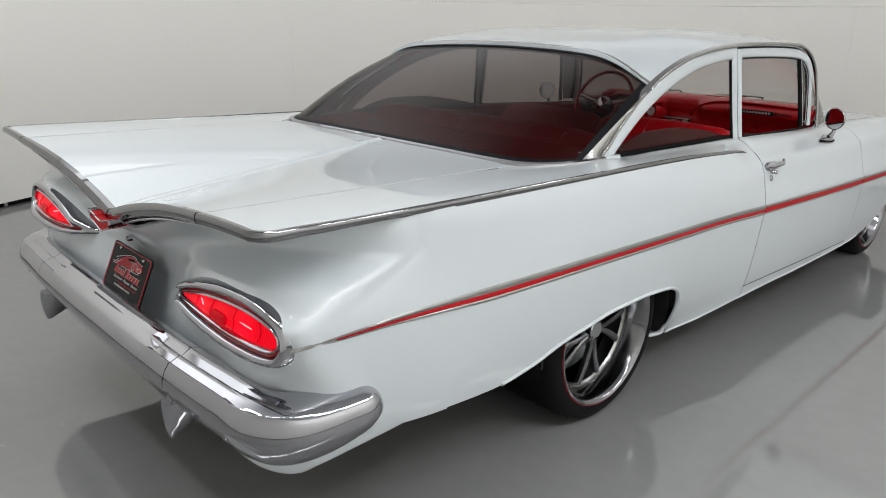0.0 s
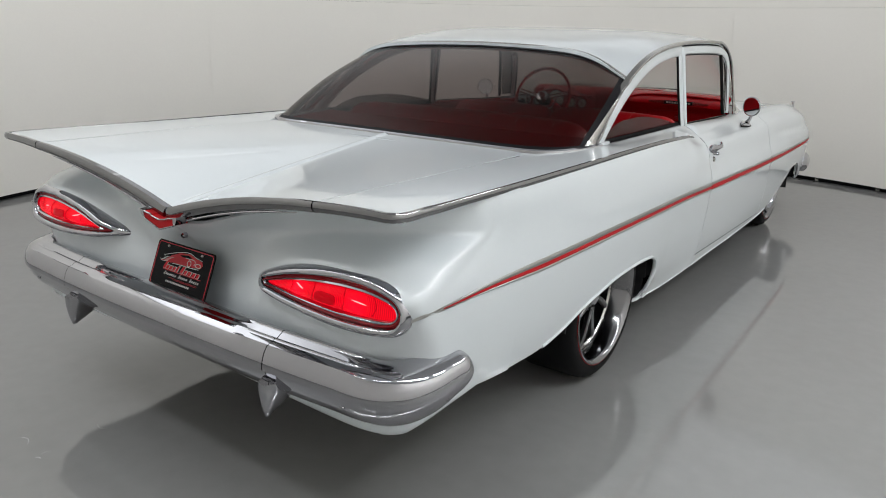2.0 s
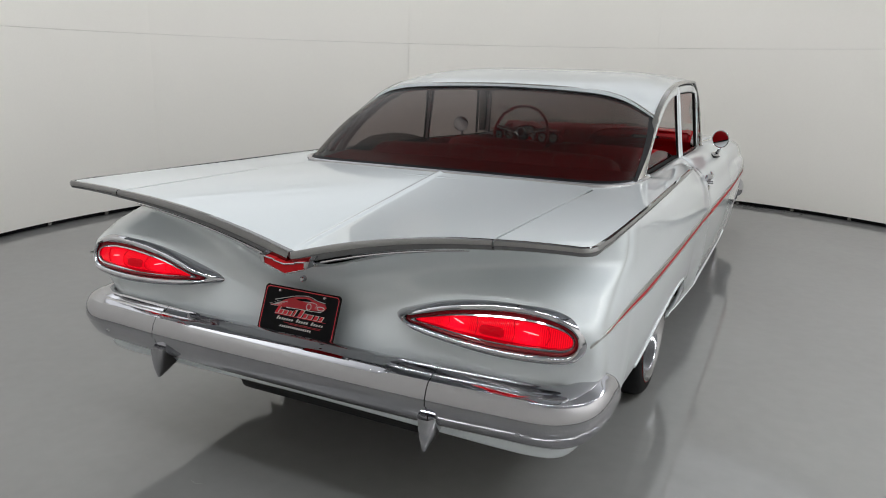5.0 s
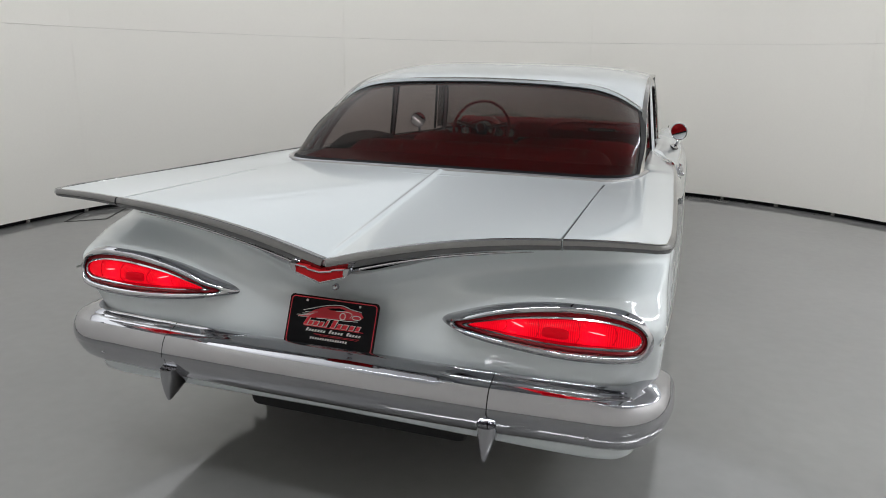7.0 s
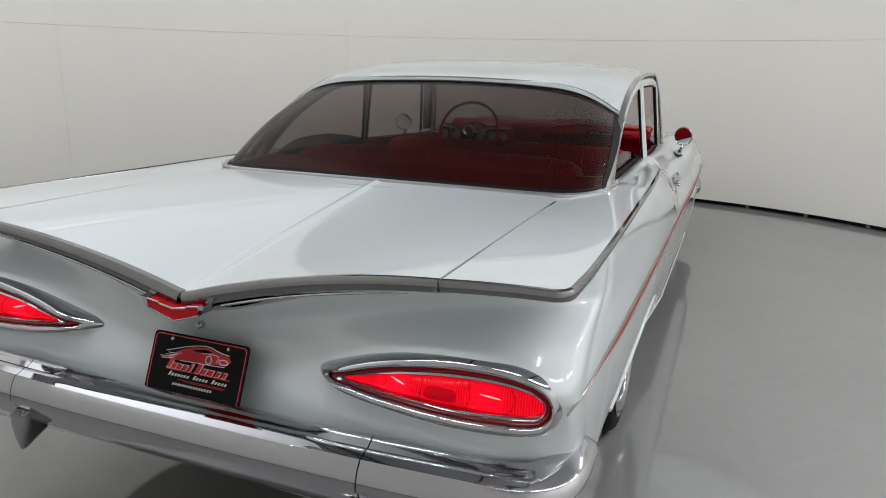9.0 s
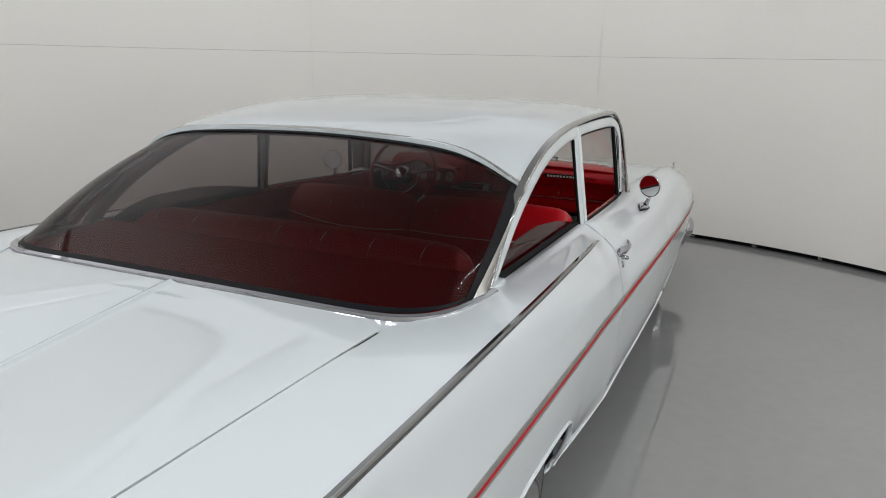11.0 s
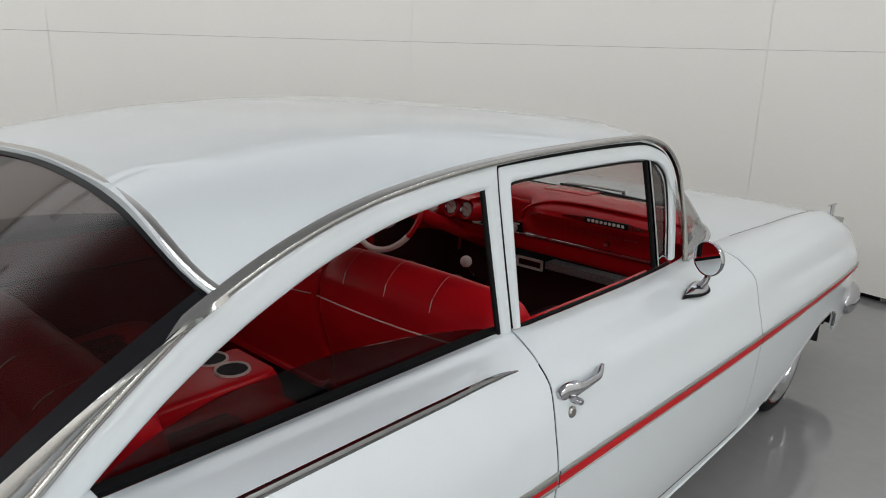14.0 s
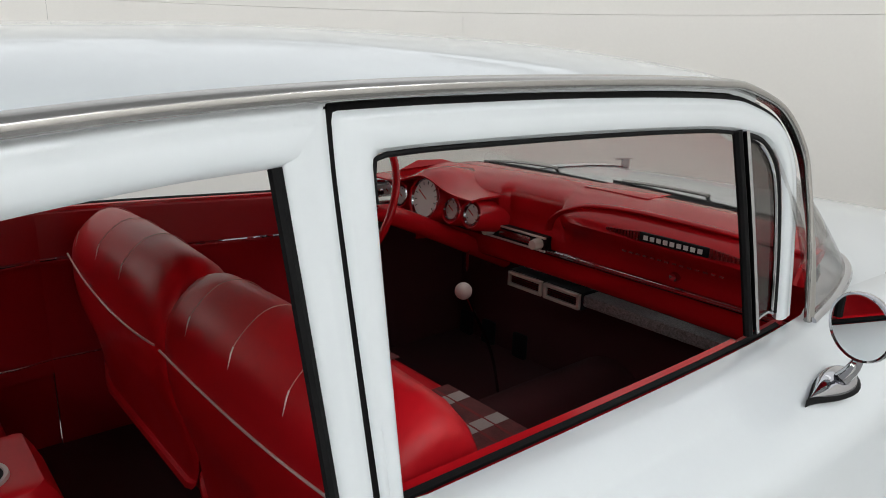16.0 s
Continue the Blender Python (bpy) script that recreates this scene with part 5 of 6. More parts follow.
# ---- interior ----
def slab(section, x0, x1, n=13, bow=0.0, round_end=0.03):
    """A padded form: a closed (y, z) section carried across the car, rounded off at its ends."""
    s = np.array(section, float)
    c = s.mean(0)
    rows = []
    w = x1 - x0
    for t in np.concatenate([[0, 0.012, 0.04], np.linspace(0.09, 0.91, n), [0.96, 0.988, 1]]):
        e = min(t, 1 - t) * w
        k = 1.0 if e >= round_end else 1 - (1 - math.sqrt(max(0, 1 - (1 - e / round_end) ** 2))) * 0.22
        q = c + (s - c) * k
        up = bow * (1 - (2 * t - 1) ** 2)
        rows.append([(x0 + w * t, y, z + up * (1 if z > c[1] else 0)) for y, z in q])
    bm = grid(np.array(rows), wrap_v=True, cap=True)
    bmesh.ops.recalc_face_normals(bm, faces=bm.faces)
    return bm


def smooth_loop(points, n=40):
    return path3([(0, y, z) for y, z in points], n, closed=True)[:, 1:]


part("carpet", box(-0.80, 0.80, 0.46, 2.62, 0.235, 0.262, 0.004), VINYL_DARK, CAR, "dark red carpet")
tunnel = np.array([[(0.16 * math.cos(a), y, 0.25 + 0.15 * math.sin(a)) for a in np.linspace(0, math.pi, 14)] for y in np.linspace(0.9, 2.6, 6)])
part("tunnel", shell(tunnel, 0.008), VINYL_DARK, CAR)
part("firewall", box(-0.80, 0.80, 2.60, 2.63, 0.25, 0.90), VINYL_DARK, CAR, "dark red carpet over the firewall")
for sign in (1, -1):
    part("kick_panel", box(sign * 0.775 - 0.01, sign * 0.775 + 0.01, 2.04, 2.62, 0.23, 0.88), VINYL_DARK, CAR)
part("rear_bulkhead", box(-0.74, 0.74, 0.0, 0.02, 0.28, 0.94), DARK, CAR)
shelf = np.array([[(x, y, 0.944 + 0.02 * (y + 0.27) / 0.37) for x in np.linspace(-0.77, 0.77, 9)] for y in np.linspace(-0.285, 0.135, 6)])
part("parcel_shelf", shell(shelf, 0.02), VINYL, CAR, "red rear parcel shelf")
for k, f in enumerate((lambda p: p, flip)):
    for y0, y1, owner in ((1.095, 2.05, doors[k]), (0.02, 1.0935, CAR)):
        ys = np.linspace(y0, y1, 14)
        p = np.array([[(float(inner_x(np.clip(y, 0.15, 2.05))) - 0.03 - d, y, float(inner_z(np.clip(y, 0.15, 2.05))) + h) for d, h in ((-0.012, -0.014), (0.002, -0.018), (0.008, -0.04), (0.008, -0.13), (0.012, -0.14), (0.0, -0.16), (0.0, -0.40), (0.012, -0.43), (0.012, -0.68 if owner is not CAR else -0.46))] for y in ys])
        part("trim_panel", shell(f(p), 0.008, core=(-3 if k == 0 else 3, 1.0, 0.5)), VINYL_SHADED, owner, "red vinyl trim panel, darkened as if in shade")
        for drop, r in ((0.135, 0.005), (0.42, 0.003)):
            line = np.array([(float(inner_x(np.clip(y, 0.15, 2.05))) - 0.045, y, float(inner_z(np.clip(y, 0.15, 2.05))) - drop) for y in ys])
            part("trim_strip", sweep(f(line), ring_section(r, r, 8)), CHROME, owner)
    part("lower_trim", box(*sorted((f(np.array([0.772, 0, 0]))[0], f(np.array([0.79, 0, 0]))[0])), 0.46, 1.093, 0.245, 0.53), VINYL_SHADED, CAR)
    line = path3([(0.735, 1.52, 0.70), (0.70, 1.55, 0.69), (0.695, 1.60, 0.665)], 10)
    part("window_crank", sweep(f(line), ring_section(0.006, 0.005, 8)), CHROME, doors[k])
    arm = np.array([[(0.71 + 0.035 * c, y, 0.655 + 0.03 * s) for c, s in [(math.cos(a), math.sin(a)) for a in np.linspace(0, 2 * math.pi, 12, endpoint=False)]] for y in np.linspace(1.2, 1.48, 8)])
    part("armrest", grid(f(arm), wrap_v=True, cap=True), VINYL, doors[k])

# front bench with a split back
BACK = smooth_loop([(1.215, 0.45), (1.195, 0.58), (1.160, 0.70), (1.150, 0.80), (1.165, 0.885), (1.225, 0.945), (1.275, 0.945), (1.320, 0.905), (1.345, 0.82), (1.335, 0.68), (1.29, 0.52), (1.20, 0.44)], 52)
rear_face = BACK[(BACK[:, 0] < 1.21) & (BACK[:, 1] > 0.55) & (BACK[:, 1] < 0.93)]
rear_face = rear_face[np.argsort(rear_face[:, 1])]


def back_y(z):
    """Where the backrest's rear face lies at a height."""
    return float(np.interp(z - 0.009, rear_face[:, 1], rear_face[:, 0]))


CUSHION = smooth_loop([(1.25, 0.40), (1.25, 0.55), (1.32, 0.575), (1.50, 0.570), (1.72, 0.575), (1.80, 0.555), (1.835, 0.49), (1.80, 0.41), (1.55, 0.385)], 44)
bench = new("front_seat")
bench.parent = CAR
tagged(bench, "red vinyl front bench with split back and white piping")
for x0, x1 in ((-0.715, -0.035), (-0.028, 0.715)):
    part("backrest", slab(BACK, x0, x1, bow=0.012, round_end=0.07), VINYL, bench)
    # piping along the lower edge of the top roll, then seams over it
    xs_ = np.linspace(x0 + 0.012, x1 - 0.012, 26)
    tt = np.linspace(-1, 1, 26)
    out = (1 + tt) / 2 if x0 > -0.1 else (1 - tt) / 2
    pz = 0.802 + 0.030 * out ** 3 - (0.006 if x0 > -0.1 else 0.022) * (1 - tt ** 2)
    line = np.stack([xs_, np.array([back_y(z) for z in pz]) - 0.0015, pz], 1)
    part("piping", sweep(line, ring_section(0.0024, 0.0024, 8)), PIPING, bench)
    for x in ((0.105, 0.287, 0.472) if x0 > -0.1 else (-0.64, -0.46, -0.28)):
        lift = 0.0125 * (1 - (2 * (x - x0) / (x1 - x0) - 1) ** 2)
        loop = path3([(x, y, z + lift) for y, z in ((1.158, 0.862), (1.172, 0.903), (1.224, 0.9465), (1.276, 0.9465), (1.322, 0.905), (1.346, 0.82))], 26)
        part("seam", sweep(loop, ring_section(0.0008, 0.0008, 6), up=(1, 0, 0)), SEAM, bench)
        part("seam_end", sweep(loop[:4], ring_section(0.0015, 0.0015, 6), up=(1, 0, 0)), PIPING, bench)
part("cushion", slab(CUSHION, -0.715, 0.715, 21, bow=0.01, round_end=0.08), VINYL, bench)
PLAID = material("plaid_cloth", (0.15, 0.035, 0.035), 0.85, vary=0.35, scale=300, bump=0.5, mottle=40)
PLAID_PALE = material("plaid_pale_stripe", (0.42, 0.37, 0.35), 0.85, vary=0.15, scale=300, bump=0.4)


PLAID_RED = material("dark_plaid_stripe", (0.24, 0.030, 0.032), 0.85, vary=0.15, scale=300, bump=0.4)


def plaid(x0, x1, y0, y1, z, owner, pale=PLAID_PALE):
    """Cloth with broad bands that run forward, crossed by thin ribs."""
    part("plaid_insert", box(x0, x1, y0, y1, z, z + 0.004, 0.001), PLAID, owner, "plaid cloth insert")
    for k in range(4):
        x = x0 + (x1 - x0) * (k + 0.5) / 4
        for i in range(8):
            ya, yb = y0 + (y1 - y0) * (i + 0.06) / 8, y0 + (y1 - y0) * (i + 0.94) / 8
            part("pale_check", box(x - 0.019, x + 0.019, ya, yb, z + 0.0042, z + 0.0052), pale, owner)
    for i in range(1, 8):
        y = y0 + (y1 - y0) * i / 8
        part("cloth_rib", box(x0 + 0.004, x1 - 0.004, y - 0.004, y + 0.004, z + 0.0040, z + 0.0046), PLAID_RED, owner)


plaid(0.10, 0.62, 1.42, 1.79, 0.584, bench)
plaid(-0.62, -0.10, 1.42, 1.79, 0.584, bench)

# rear seat
RBACK = smooth_loop([(0.10, 0.50), (0.11, 0.80), (0.125, 0.95), (0.165, 1.003), (0.24, 1.012), (0.30, 0.98), (0.325, 0.90), (0.34, 0.75), (0.35, 0.60), (0.30, 0.50)], 44)
RCUSH = smooth_loop([(0.22, 0.42), (0.24, 0.585), (0.34, 0.60), (0.60, 0.615), (0.80, 0.632), (0.89, 0.60), (0.915, 0.52), (0.88, 0.42), (0.55, 0.40)], 44)
rear_seat = new("rear_seat")
rear_seat.parent = CAR
tagged(rear_seat, "red vinyl rear bench with plaid inserts")
part("backrest", slab(RBACK, -0.66, 0.66, 21, bow=0.012, round_end=0.09), VINYL, rear_seat)
part("cushion", slab(RCUSH, -0.68, 0.68, 21, bow=0.006, round_end=0.08), VINYL, rear_seat)
for x in (-0.54, -0.36, -0.18, 0.0, 0.18, 0.36, 0.54):
    up_x = 0.012 * (1 - (x / 0.66) ** 2)
    line = path3([(x, 0.121, 0.935 + up_x), (x, 0.131, 0.972 + up_x), (x, 0.165, 1.004 + up_x), (x, 0.24, 1.013 + up_x), (x, 0.301, 0.981 + up_x), (x, 0.326, 0.90 + up_x)], 24)
    part("seam", sweep(line, ring_section(0.0010, 0.0010, 6), up=(1, 0, 0)), SEAM, rear_seat)
    part("seam_end", sweep(line[4:8], ring_section(0.0016, 0.0016, 6), up=(1, 0, 0)), PIPING, rear_seat)
plaid(-0.56, -0.17, 0.36, 0.76, 0.626, rear_seat, pale=PLAID_RED)
plaid(0.17, 0.56, 0.36, 0.76, 0.626, rear_seat, pale=PLAID_RED)
console = slab(smooth_loop([(0.30, 0.55), (0.30, 0.640), (0.36, 0.652), (0.86, 0.652), (0.925, 0.640), (0.93, 0.50), (0.60, 0.50)], 40), -0.145, 0.085, 7, round_end=0.02)
part("armrest", console, VINYL, rear_seat, "red centre armrest with two cup holders")
for x, y in ((0.005, 0.822), (-0.103, 0.815)):
    at = Matrix.Translation((x - 0.005, y, 0.0)) @ Matrix.Diagonal((1.0, 1.0, 1, 1))
    part("cup_ring", moved(lathe([(0.044, 0.651), (0.0455, 0.658), (0.052, 0.659), (0.054, 0.651)], 40, "z"), at), PIPING, rear_seat)
    # flat black disc that stands for the dark inside of a well
    part("cup_dark_disc", moved(lathe([(0.0, 0.655), (0.0445, 0.6555)], 32, "z"), at), BLACK, rear_seat)

# dashboard
dash = new("dashboard")
dash.parent = CAR
tagged(dash, "red painted dashboard with chrome strip and round gauges")
DASH = [(2.60, 0.955), (2.50, 0.985), (2.40, 0.985), (2.33, 0.968), (2.295, 0.935), (2.295, 0.90), (2.315, 0.865), (2.325, 0.80), (2.330, 0.78), (2.335, 0.73), (2.35, 0.705), (2.40, 0.70)]
dl = path3([(0, y, z) for y, z in DASH], 40)
rows = []
for x in np.linspace(-0.705, 0.705, 71):
    # the hood over the glove box swells; between it and the gauges there is a dip
    swell = 0.042 * (1 / (1 + math.exp(-(x - 0.02) * 45))) * (1 if x > -0.1 else 0)
    row = []
    for p in dl:
        face = max(0.0, 1 - abs(p[2] - 0.915) / 0.09)
        row.append((x, min(p[1], 2.56 - 0.60 * (abs(x) / 0.8) ** 7) - swell * face + (0.035 * face if -0.26 < x < -0.02 else 0) - (0.12 * max(0, (abs(x) - 0.6) / 0.16) if p[1] > 2.42 else 0), p[2] + 0.012 * (1 - (x / 0.76) ** 2) - (0.045 * max(0, (abs(x) - 0.6) / 0.16) if p[1] > 2.42 else 0)))
    rows.append(row)
part("panel", shell(np.array(rows), 0.008, core=(0, 2.8, 0.6)), RED_METAL, dash)
line = np.array([(x, 2.318, 0.800) for x in np.linspace(-0.72, 0.72, 20)])
part("chrome_strip", sweep(line, ring_section(0.007, 0.010, 8)), CHROME, dash, "chrome strip across the dash")
part("dash_pad_line", box(-0.02, 0.20, 2.405, 2.52, 0.9985, 1.0005, 0.0005), RED_METAL, dash)
brow = path3([(-0.055, 2.298, 0.875), (-0.030, 2.285, 0.915), (0.03, 2.280, 0.955), (0.11, 2.295, 0.977), (0.25, 2.305, 0.984), (0.45, 2.305, 0.982), (0.68, 2.31, 0.972)], 50)
part("brow", sweep(brow, ring_section(0.012, 0.007, 10)), RED_METAL, dash, "rounded red edge over the glove box")
# maker's strip: a black bar with plain pale blocks and ribbed ends
part("badge_bar", box(0.292, 0.482, 2.246, 2.256, 0.926, 0.950, 0.002), BLACK, dash)
for x in np.linspace(0.312, 0.462, 9):
    part("badge_block", box(x - 0.0058, x + 0.0058, 2.2435, 2.247, 0.9325, 0.9435), PLATE_WHITE, dash)
for x0, x1, h in ((0.190, 0.286, 0.012), (0.488, 0.585, 0.012)):
    for x in np.linspace(x0, x1, 11):
        part("badge_rib", box(x - 0.003, x + 0.003, 2.247, 2.256, 0.937 - h * np.interp(x, (0.190, 0.286, 0.488, 0.585), (0.3, 1, 1, 0.3)), 0.937 + h * np.interp(x, (0.190, 0.286, 0.488, 0.585), (0.3, 1, 1, 0.3))), SATIN, dash)
for x in np.linspace(0.22, 0.50, 14):
    part("lower_rib", box(x - 0.006, x + 0.006, 2.290, 2.298, 0.874, 0.879), SATIN, dash)
part("glove_lock", moved(lathe([(0, -0.012), (0.010, -0.011), (0.013, -0.004), (0.013, 0.01)], 18, "y"), Matrix.Translation((0.365, 2.312, 0.838))), CHROME, dash)
# radio
part("radio", box(-0.315, -0.062, 2.296, 2.33, 0.804, 0.848, 0.004), BLACK, dash)
for x in (-0.292, -0.085):
    part("radio_knob", moved(lathe([(0, -0.035), (0.014, -0.034), (0.017, -0.02), (0.017, 0.0)], 20, "y"), Matrix.Translation((x, 2.298, 0.826))), BRIGHT, dash)
for z in (0.806, 0.846):
    part("radio_edge", box(-0.317, -0.060, 2.292, 2.298, z - 0.003, z + 0.003, 0.001), BRIGHT, dash)
part("radio_dial", box(-0.255, -0.12, 2.293, 2.297, 0.816, 0.837, 0.001), SATIN, dash)
GAUGE_FACE = material("gauge_face", (0.72, 0.70, 0.66), 0.4, vary=0.03)
for x, z, r, y in ((-0.745, 0.885, 0.030, 2.215), (-0.648, 0.885, 0.030, 2.205), (-0.490, 0.905, 0.062, 2.185), (-0.378, 0.885, 0.030, 2.205), (-0.293, 0.885, 0.030, 2.215)):
    at = Matrix.Translation((x, y, z)) @ pose(0, 0, 0, -12, 0, 0)
    part("gauge_pod", moved(lathe([(r + 0.006, -0.008), (r + 0.014, -0.012), (r + 0.020, 0.0), (r + 0.020, 0.16)], 36, "y"), at), RED_METAL, dash)
    part("gauge_rim", moved(lathe([(r - 0.001, -0.006), (r + 0.002, -0.012), (r + 0.007, -0.010), (r + 0.007, 0.0)], 36, "y"), at), CHROME, dash, "chrome gauge ring")
    part("gauge_face", moved(lathe([(0, -0.004), (r, -0.004)], 36, "y"), at), GAUGE_FACE, dash)
    for a in np.linspace(-2.2, 2.2, 11 if r > 0.05 else 5):
        tick = box(-0.0012, 0.0012, -0.0052, -0.0042, r * 0.72, r * 0.9)
        part("gauge_tick", moved(tick, at @ pose(0, 0, 0, 0, math.degrees(a), 0)), BLACK, dash)
    part("gauge_needle", moved(box(-0.0016, 0.0016, -0.0062, -0.0048, -0.006, r * 0.75), at @ pose(0, 0, 0, 0, -60, 0)), RED_TRIM, dash)
cowl = []
for x in np.linspace(-0.79, -0.25, 25):
    h = 0.045 * math.exp(-((x + 0.49) / 0.10) ** 2) + 0.012
    cowl.append([(x, y, 0.93 + h * k) for y, k in ((2.165, 0.9), (2.20, 1.25), (2.28, 1.3), (2.40, 1.0), (2.44, 0.4))])
part("gauge_hood", shell(np.array(cowl), 0.006, core=(-0.5, 2.3, 0.7)), RED_METAL, dash)
# air unit under the dash, with two chrome outlets and a grey shelf
part("air_unit", box(-0.29, 0.022, 2.385, 2.50, 0.622, 0.680, 0.006), BLACK, dash, "black under-dash air unit")
for x0, x1 in ((-0.284, -0.136), (-0.126, 0.018)):
    for a, b, c, d in ((x0, x1, 0.665, 0.676), (x0, x1, 0.626, 0.636), (x0, x0 + 0.010, 0.626, 0.676), (x1 - 0.010, x1, 0.626, 0.676)):
        part("outlet_rim", box(a, b, 2.374, 2.388, c, d, 0.0015), BRIGHT, dash)
    for z in (0.643, 0.650, 0.658):
        part("outlet_slat", box(x0 + 0.012, x1 - 0.012, 2.380, 2.384, z - 0.0012, z + 0.0012), SATIN, dash)
GREY_CRINKLE = material("grey_crinkle_finish", (0.22, 0.22, 0.22), 0.35, vary=0.75, scale=420, bump=1.0, mottle=200)
part("air_shelf", box(0.024, 0.52, 2.388, 2.46, 0.638, 0.674, 0.006), GREY_CRINKLE, dash, "grey crinkle-finish panel under the dash")
part("key_tag", box(-0.421, -0.399, 2.300, 2.303, 0.655, 0.732, 0.002), SATIN, dash)
part("key_ring", moved(lathe([(0.011, -0.004), (0.014, 0), (0.011, 0.004), (0.009, 0)], 16, "y", closed=True), Matrix.Translation((-0.41, 2.30, 0.745))), CHROME, dash)

# steering wheel, column, shift lever
steer = new("steering_wheel")
steer.parent = CAR
tagged(steer, "thin red steering wheel with chrome horn ring and white grip")
at = Matrix.Translation((-0.425, 1.845, 0.945)) @ pose(0, 0, 0, -22, 0, 0)
ring = [(0.203 * math.sin(a), 0, 0.203 * math.cos(a)) for a in np.linspace(0, 2 * math.pi, 72, endpoint=False)]
top_part = np.array(ring)[[i % 72 for i in range(-25, 26)]]
low_part = np.array(ring)[25:48]
part("rim", moved(sweep(top_part, ring_section(0.011, 0.011, 10), up=(0, 1, 0)), at), RED_METAL, steer)
part("rim_grip", moved(sweep(low_part, ring_section(0.0125, 0.0125, 10), up=(0, 1, 0)), at), PIPING, steer, "white lower grip")
for a in (-1.35, 1.35):
    line = np.array([(r * math.sin(a), 0.02 * (1 - r / 0.2), r * math.cos(a)) for r in np.linspace(0.03, 0.196, 8)])
    part("spoke", moved(sweep(line, ring_section(0.014, 0.006, 8), up=(0, 1, 0)), at), SATIN, steer)
horn = np.array([(0.115 * math.sin(a), -0.012, 0.115 * math.cos(a)) for a in np.linspace(1.5, 2 * math.pi - 1.5, 40)])
part("horn_ring", moved(sweep(horn, ring_section(0.005, 0.005, 8), up=(0, 1, 0)), at), CHROME, steer)
part("hub", moved(lathe([(0, -0.03), (0.03, -0.026), (0.045, -0.005), (0.045, 0.04), (0.03, 0.09), (0, 0.09)], 28, "y"), at), CHROME, steer)
line = path3([(-0.425, 1.90, 0.925), (-0.425, 2.15, 0.82), (-0.425, 2.5, 0.66)], 16)
part("column", sweep(line, ring_section(0.032, 0.032, 14)), RED_METAL, steer)
shift = new("shift_lever")
shift.parent = CAR
tagged(shift, "thin chrome floor shifter with a round white knob")
line = path3([(-0.10, 2.18, 0.33), (-0.12, 2.15, 0.50), (-0.175, 2.095, 0.67)], 16)
part("lever", sweep(line, ring_section(0.0045, 0.0045, 8), up=(0, 1, 0)), WING, shift)
b = bmesh.new()
bmesh.ops.create_uvsphere(b, u_segments=20, v_segments=14, radius=0.026, matrix=Matrix.Translation((-0.182, 2.085, 0.690)))
part("knob", b, PIPING, shift, "round white knob")
for x in (-0.58, -0.46, -0.30):
    part("pedal", box(x - 0.03, x + 0.03, 2.46, 2.48, 0.33, 0.42, 0.006), RUBBER, CAR)

# ---- room ----
bm = bmesh.new()
bmesh.ops.create_circle(bm, cap_ends=True, segments=96, radius=ROOM_R + 0.3, matrix=Matrix.Translation((ROOM_X, ROOM_Y, 0)))
floor = part("floor", bm, FLOOR, None, smooth=False)
tagged(floor, "glossy grey epoxy floor with faint stains", "floor", kind="structure")

JOINTS = [92.2 + 37.6 * k for k in range(-5, 5)]
wall = new("wall_round")
tagged(wall, "white curved wall of painted panels with thin joints", "wall", kind="structure")


def wall_panel(a0, a1, z0, z1):
    n = max(2, int((a1 - a0) / 2.5))
    rows = []
    for z in (z0, z1):
        rows.append([(ROOM_X + ROOM_R * math.cos(radians(a)), ROOM_Y + ROOM_R * math.sin(radians(a)), z) for a in np.linspace(a0, a1, n + 1)])
    inner = np.array(rows)
    outer = (inner - (ROOM_X, ROOM_Y, 0)) * (1.012, 1.012, 1) + (ROOM_X, ROOM_Y, 0)
    return part("panel", grid(np.array([inner[0], inner[1], outer[1], outer[0]]), wrap_u=True), WALL, wall)


ends = JOINTS + [JOINTS[0] + 360]
for a0, a1 in zip(ends, ends[1:]):
    wall_panel(a0 + 0.011, a1 - 0.011, 0.045, 1.633)
    wall_panel(a0 + 0.011, a1 - 0.011, 1.635, ROOM_H)
back = np.array([[(ROOM_X + (ROOM_R + 0.07) * math.cos(radians(a)), ROOM_Y + (ROOM_R + 0.07) * math.sin(radians(a)), z) for a in np.linspace(0, 360, 121)] for z in (0, ROOM_H)])
tagged(part("backing", grid(back), BLACK, wall), "dark gap under the panels")
bm = bmesh.new()
bmesh.ops.create_circle(bm, cap_ends=True, segments=96, radius=ROOM_R + 0.3, matrix=Matrix.Translation((ROOM_X, ROOM_Y, ROOM_H)))
tagged(part("ceiling", bm, CEIL, None, smooth=False), "plain white ceiling", "ceiling", kind="structure")
# unseen sheet under the ceiling, added to fill the room with light
light = new("ceiling_fill")
tagged(light, "unseen grey ceiling sheet, added to glow as fill light", "light")
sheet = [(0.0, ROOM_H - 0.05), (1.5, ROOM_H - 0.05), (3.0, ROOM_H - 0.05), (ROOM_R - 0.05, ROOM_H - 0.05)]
part("fill_sheet", moved(lathe(sheet, 72, "z"), Matrix.Translation((ROOM_X, ROOM_Y, 0))), FILL_GLOW, light)
rim = [(ROOM_R - 0.06, ROOM_H - 0.002), (ROOM_R - 0.06, ROOM_H - 0.07), (ROOM_R - 0.004, ROOM_H - 0.07), (ROOM_R - 0.004, ROOM_H - 0.002)]
part("rim", moved(lathe(rim, 96, "z", closed=True), Matrix.Translation((ROOM_X, ROOM_Y, 0))), CEIL, light)
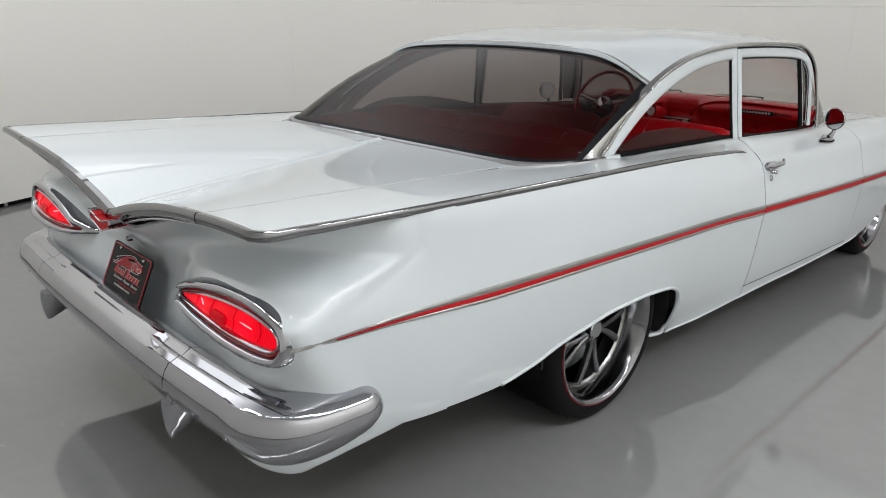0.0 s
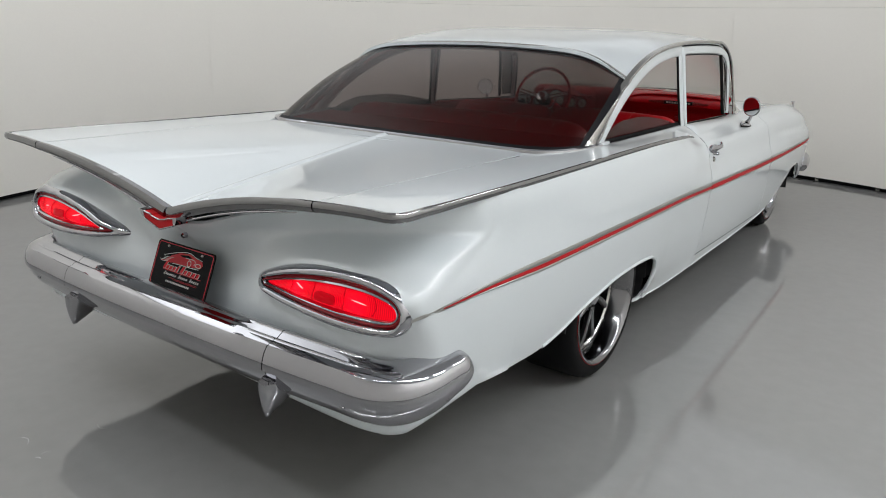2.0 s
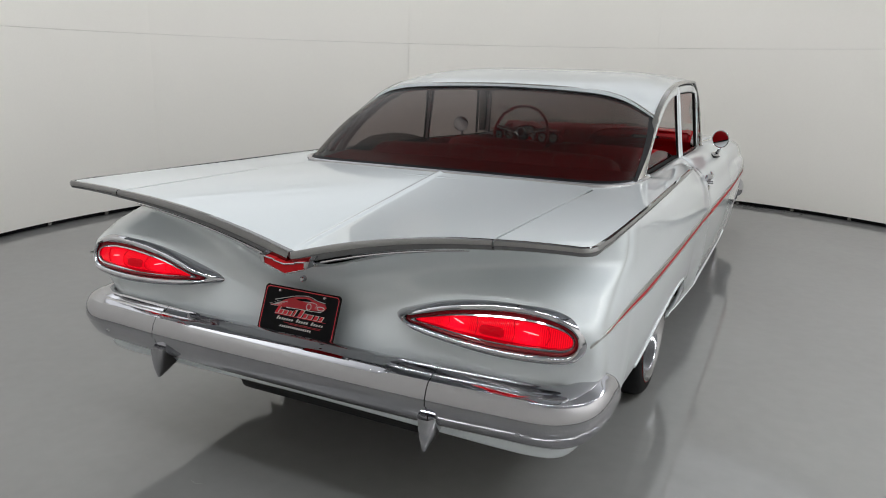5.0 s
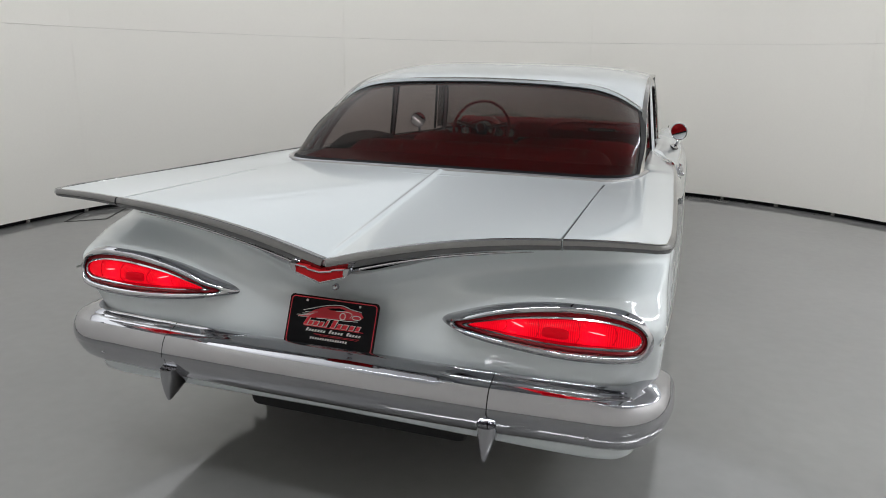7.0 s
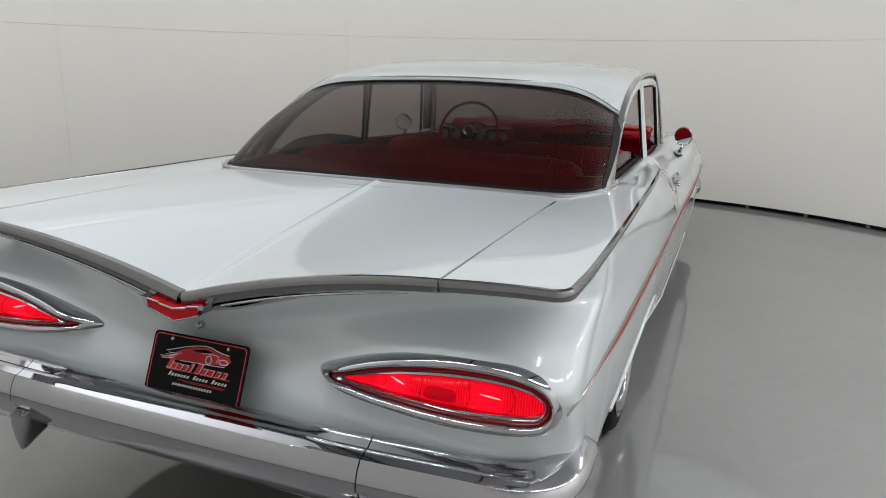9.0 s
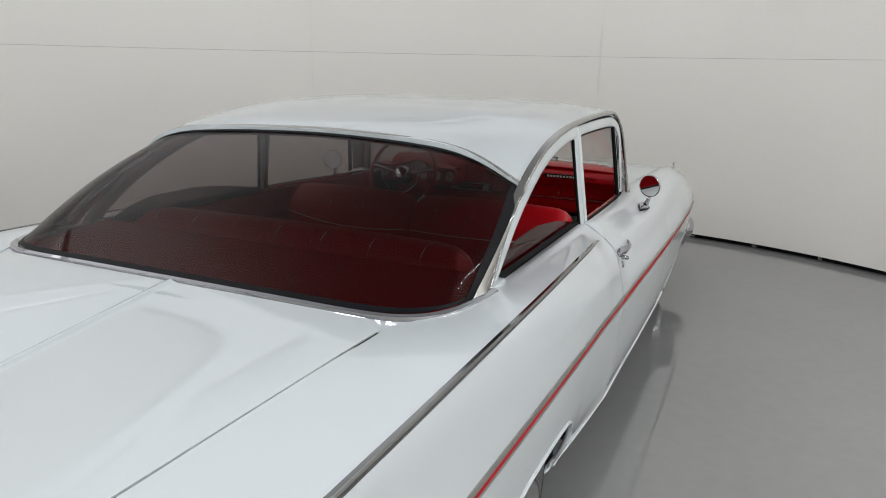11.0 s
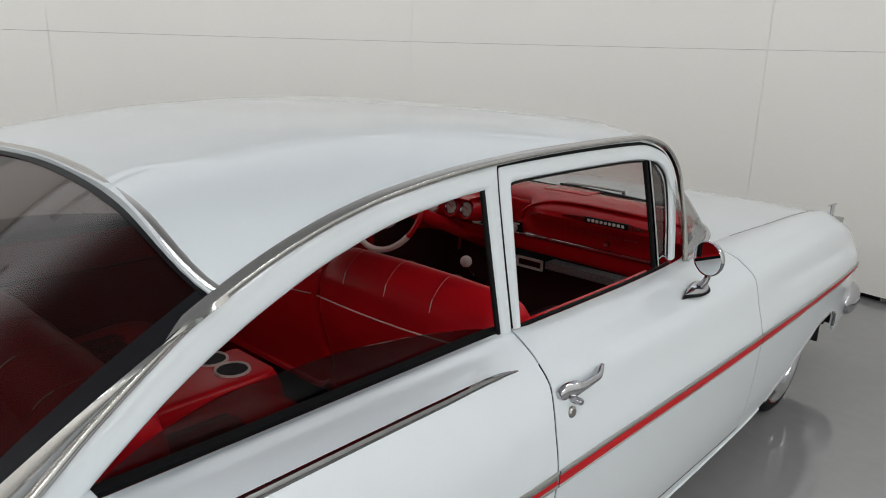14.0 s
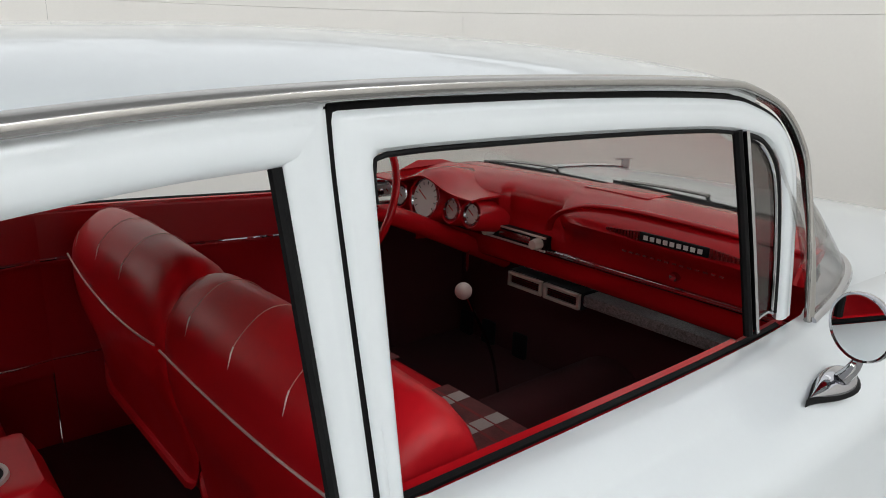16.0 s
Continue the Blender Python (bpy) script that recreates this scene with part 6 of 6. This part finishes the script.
# housings of the unseen lamps, the added wall fills included
for bearing, far, high, watts, target in UNSEEN_LAMPS:
    lamp = new("unseen_lamp")
    tagged(lamp, "unseen white lamp hung below the ceiling, some added as wall fill", "lamp", "strip lamps")
    at = strip_pose(bearing, far, high, target)
    half = 0.065 if watts > 4 else 0.27
    part("housing", moved(box(-0.57, 0.57, -half, half, 0.006, 0.05, 0.008), at), CEIL, lamp)
    for x in (-0.4, 0.4):
        top = at @ Vector((x, 0, 0.05))
        part("hanger", sweep(np.array([tuple(top), (top.x, top.y, ROOM_H - 0.04)]), ring_section(0.006, 0.006, 8), up=(1, 0, 0)), CEIL, lamp)

# bolts in the dark gap under the panels, and a hatch in the floor by the wall
for a in np.arange(-10, 350, 7.4):
    at = Matrix.Translation((ROOM_X, ROOM_Y, 0.022)) @ pose(0, 0, 0, 0, 0, a) @ Matrix.Translation((ROOM_R + 0.052, 0, 0))
    part("bolt", moved(box(-0.02, 0.02, -0.018, 0.018, -0.016, 0.016, 0.004), at), SATIN, wall)
hatch = new("floor_hatch")
tagged(hatch, "thin metal outline of a hatch in the floor", "hatch", kind="structure")
corners = [(-4.03, 1.50), (-4.22, 1.96), (-3.99, 2.19), (-3.80, 1.73)]
for (x0, y0), (x1, y1) in zip(corners, corners[1:] + corners[:1]):
    part("edge_strip", sweep(np.array([(x0, y0, 0.001), (x1, y1, 0.001)]), [(-0.006, 0), (0.006, 0), (0.005, 0.003), (-0.005, 0.003)]), DARK, hatch)

# pale scuffs and small stains on the floor
SCUFF = material("pale_floor_scuff", (0.34, 0.34, 0.335), 0.35, vary=0.3, scale=60)
STAIN = material("dull_floor_stain", (0.20, 0.20, 0.195), 0.30, vary=0.3, scale=60)
random.seed(7)
marks = new("floor_scuffs")
tagged(marks, "faint pale scuffs and stains on the grey floor", "scuffs", kind="stuff")
for x, y, size, n in ((-0.25, -1.55, 0.20, 4),):
    for k in range(n):
        cx, cy, a, l = x + random.uniform(-size, size), y + random.uniform(-size, size), random.uniform(0, 6.3), random.uniform(0.012, 0.045)
        line = path3([(cx, cy, 0.0004), (cx + l * math.cos(a), cy + l * math.sin(a), 0.0004), (cx + 1.8 * l * math.cos(a + 0.4), cy + 1.8 * l * math.sin(a + 0.4), 0.0004)], 9)
        w = random.uniform(0.0015, 0.004)
        part("scuff", sweep(line, [(-w, 0), (w, 0), (w * 0.6, 0.0005), (-w * 0.6, 0.0005)], scale=np.sin(np.linspace(0.15, 3.0, 9))), SCUFF if k % 3 else STAIN, marks)
